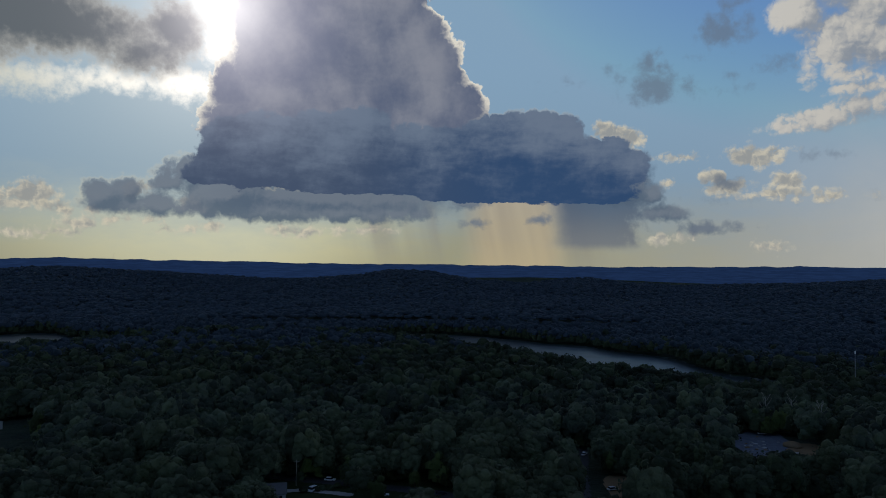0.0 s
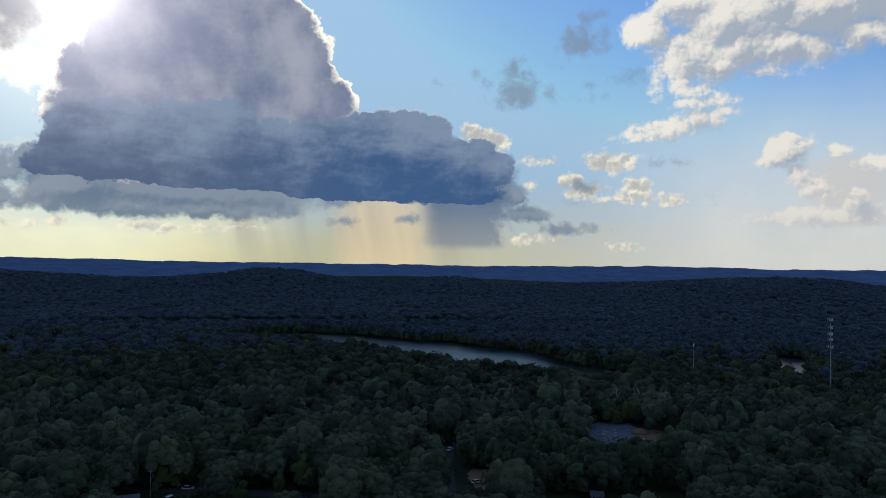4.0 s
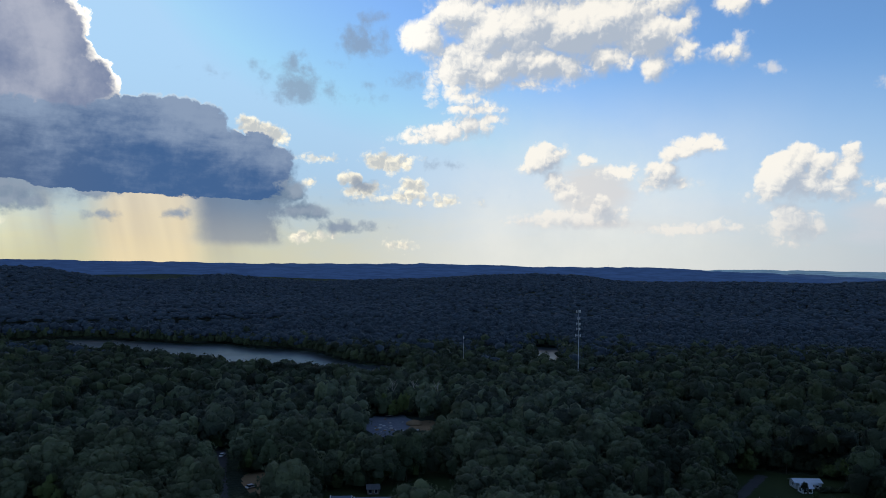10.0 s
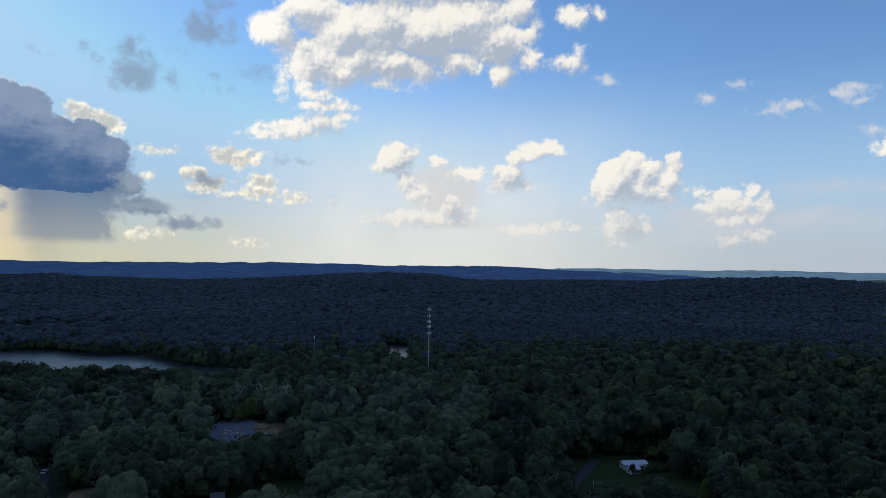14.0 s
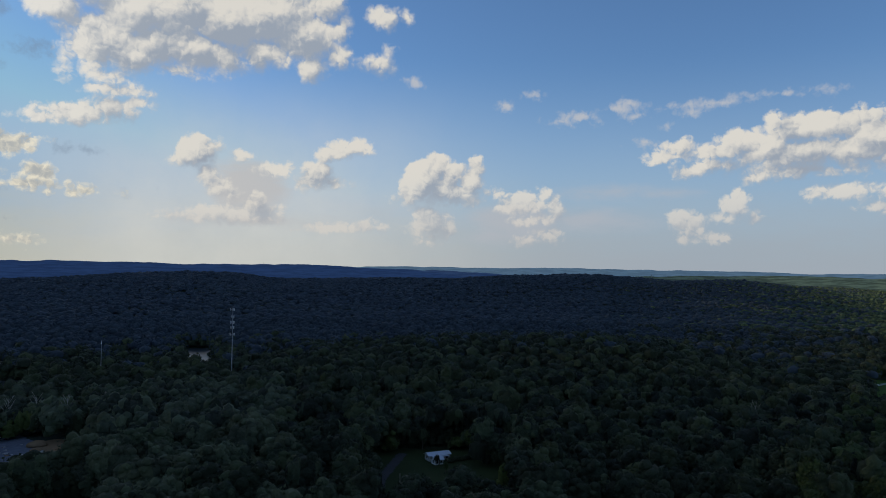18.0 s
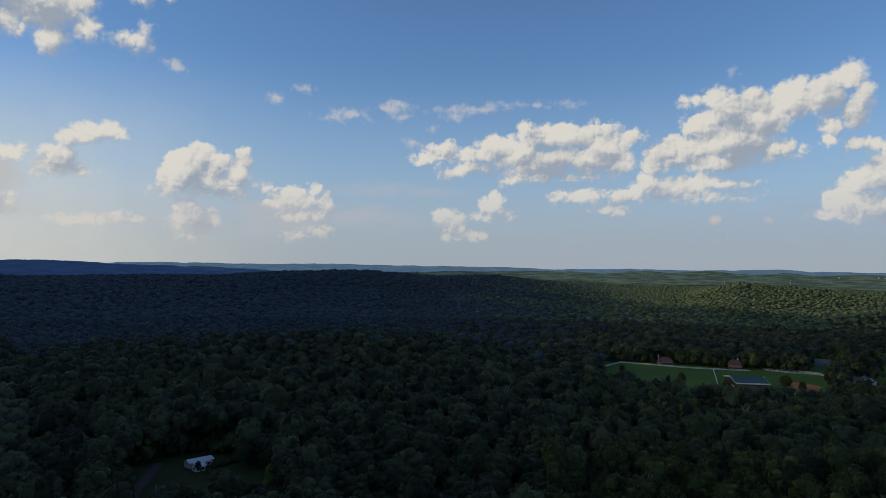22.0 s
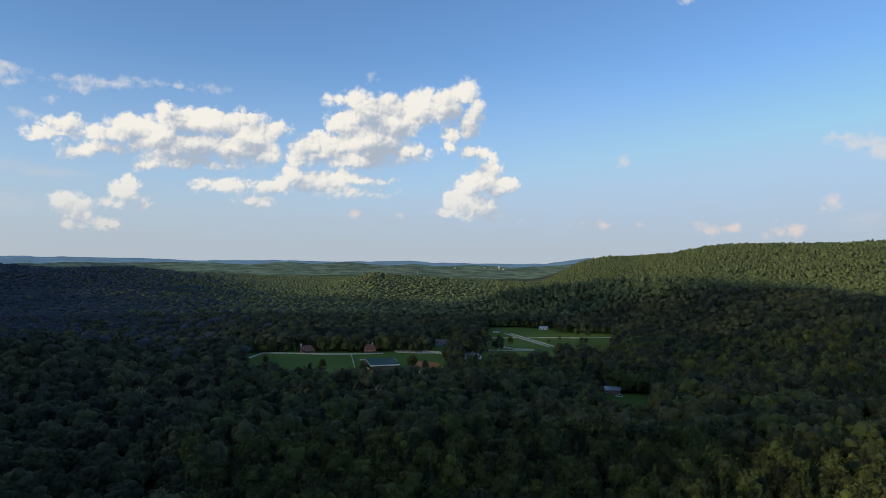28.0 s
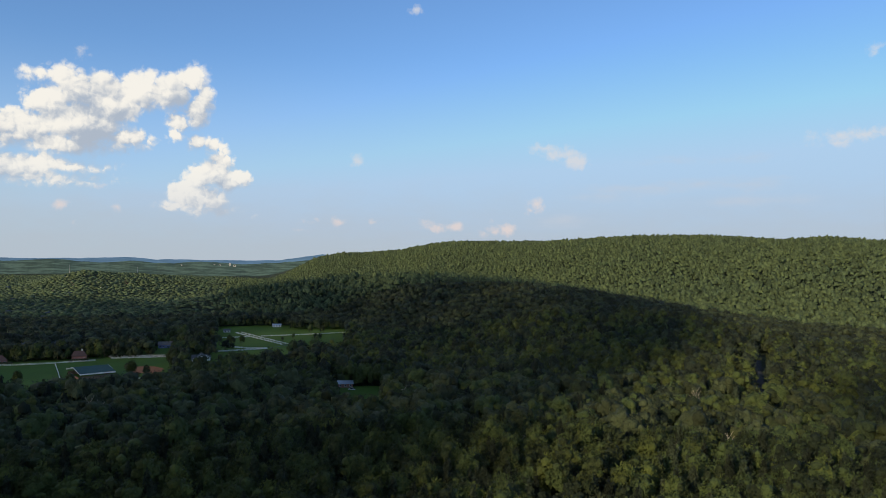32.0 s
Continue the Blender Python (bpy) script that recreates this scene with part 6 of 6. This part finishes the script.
# low, full trees and shrubs that fill the yards
yards = [(x, y) for x, y, _ in scatter(61, 6.5, 91.3, 104.4, 697, 716)] + [(x, y) for x, y, _ in scatter(62, 7.0, 106.6, 107.8, 700, 820)]
rim = [(700 + 10 * (k % 3) - 4 * (k % 2), -8 - k * 4.6) for k in range(28)] + [(741 + 6 * (k % 2), -120 - k * 7) for k in range(14)] + [(604 + 9 * (k % 3), -150 - 5 * k) for k in range(3)] + [(690 - k * 0.5 + 6 * (k % 2), -205 - 8 * k) for k in range(4)]
HOMES = ((693, -33, 9), (684, -93, 9), (738, -178, 9), (612, -177, 8), (628, -186, 7), (715, -215, 8), (768, -205, 8))
for k, (x, y) in enumerate(yards + rim):
    x, y = x + rs.normal() * 1.5, y + rs.normal() * 1.5
    if all(math.hypot(x - a, y - c) > r for a, c, r in HOMES):
        j = k % 3
        m = Matrix.Translation((x, y, float(land(x, y)) - 0.2)) @ Matrix.Rotation(rs.rand() * 6, 4, "Z")
        if j >= len(low_kinds):
            g = single_tree("garden_tree", GARDEN[j], (M_LEAF2, M_LEAF, M_PINE)[j], 8, "full green garden tree near the houses")
            g.matrix_world = m
            low_kinds.append(g)
        else:
            g = copy_thing(low_kinds[j], m)
        s = 0.7 + 0.7 * rs.rand()
        g.scale = (s, s, s)
        tagged(g, "full green garden tree near the houses", "tree", "garden trees round the houses")
# tall trees crowding the houses
for k, (x, y, s) in enumerate(((712, -12, 0.85), (709, -4, 0.9), (701, -48, 0.8), (700, -54, 0.9), (698, -62, 0.95), (706, -70, 0.9), (704, -82, 0.85), (700, -103, 0.9), (697, -110, 1.0), (696, -118, 0.95), (702, -126, 0.9), (704, -36, 0.7), (720, -146, 0.85), (722, -136, 0.95), (716, -156, 0.7), (738, -192, 0.95), (706, -198, 0.7), (604, -160, 0.85), (606, -150, 0.7), (724, -228, 0.7), (719, -237, 0.75), (742, -216, 0.9), (752, -192, 0.9), (712, -330, 0.6), (716, -337, 0.55), (728, -298, 0.35), (782, -222, 0.8), (690, -22, 0.35), (687, -52, 0.4), (683, -80, 0.4), (548, -109, 0.8), (547, -119, 0.7), (552, -38, 0.8), (597, 5, 0.6))):
    stand(k % 4, x, y, s)
for k, (x, y, s) in enumerate(((705, -245, 0.75), (712, -238, 0.6), (775, -352, 0.7), (772, -366, 0.75), (745, -318, 0.45), (700, -12, 0.5), (702, -20, 0.45), (699, -58, 0.55), (700, -68, 0.65), (694, -78, 0.6), (698, -112, 0.7), (688, -114, 0.6), (640, -162, 0.7), (632, -167, 0.75), (625, -160, 0.6), (655, -183, 0.6), (735, -198, 0.8), (745, -205, 0.8), (722, -190, 0.7), (590, -150, 0.6), (585, -118, 0.5), (578, -112, 0.55), (452, -242, 0.6), (456, -219, 0.6), (430, -215, 0.4), (282, 198, 0.6), (290, 176, 0.6), (262, 176, 0.35), (257, 168, 0.3), (-38, 281, 0.55), (-26, 278, 0.5), (-56, 281, 0.4), (-10, 272, 0.6), (120, 275, 0.5), (128, 262, 0.55))):
    stand(k % 4, x, y, s)


def bush_row(pts, n, label):
    for k in range(n):
        f = (k + 0.5) / n * (len(pts) - 1)
        i = min(int(f), len(pts) - 2)
        x, y = [pts[i][q] * (1 - f + i) + pts[i + 1][q] * (f - i) for q in (0, 1)]
        v, fc = crown(200 + k % 4, 5, 30, 2.4, 1.5, 0, BALL2, 0.25, 0.0)
        o = raw("bush", v, fc, M_LEAF2)
        o.location = (x + rs.normal() * 0.6, y + rs.normal() * 0.6, float(land(x, y)) - 0.3)
        tagged(o, "rounded dark green garden bush", "bush", "garden bushes")


bush_row(((686, -28), (684, -44)), 7, "")
bush_row(((678, -84), (676, -100)), 8, "")
bush_row(((668, -160), (668, -182)), 8, "")
bush_row(((-56, 274), (-40, 280)), 6, "")
bush_row(((265, 179), (283, 170)), 7, "")


def dead_tree(x, y, h, seed):
    r = np.random.RandomState(seed)
    root = thing("bare_tree", (x, y, float(land(x, y))), r.rand() * 360, label="pale leafless tree with forked grey branches", category="tree", group="bare trees in the woods")
    part("trunk", rod(bmesh.new(), (0, 0, 0), (0.3, 0.1, h * 0.75), 0.26, 0.12, 7), M_DEAD, root)
    for k in range(9):
        z = h * (0.35 + 0.045 * k)
        a = k * 2.4 + r.rand()
        l = h * (0.28 - 0.012 * k)
        p, q = Vector((0.15, 0.05, z)), Vector((math.cos(a) * l * 0.6, math.sin(a) * l * 0.6, z + l))
        b = rod(bmesh.new(), p, q, 0.1, 0.05, 5)
        for s in (-1, 1):
            mid = p.lerp(q, 0.6)
            rod(b, mid, mid + Vector((math.cos(a + s * 0.9) * l * 0.3, math.sin(a + s * 0.9) * l * 0.3, l * 0.4)), 0.05, 0.02, 4)
        part("limb", b, M_DEAD, root)


for k, (az, d, h) in enumerate(((91.5, 262, 19), (80.5, 420, 22), (95.0, 395, 20), (98.5, 405, 21), (99.2, 398, 19), (89.5, 300, 20), (104.5, 285, 18), (93.2, 272, 17), (128.0, 330, 19), (131.5, 300, 19), (143.5, 295, 21), (150.5, 240, 18), (157.0, 236, 17), (151.2, 255, 19), (147.3, 330, 20), (136.5, 245, 17), (26.5, 430, 23), (24.8, 432, 22), (28.4, 425, 22), (31.0, 420, 22), (145.0, 430, 21), (122.0, 410, 20))):
    p = spot(az, d)
    dead_tree(p.x, p.y, h, k)
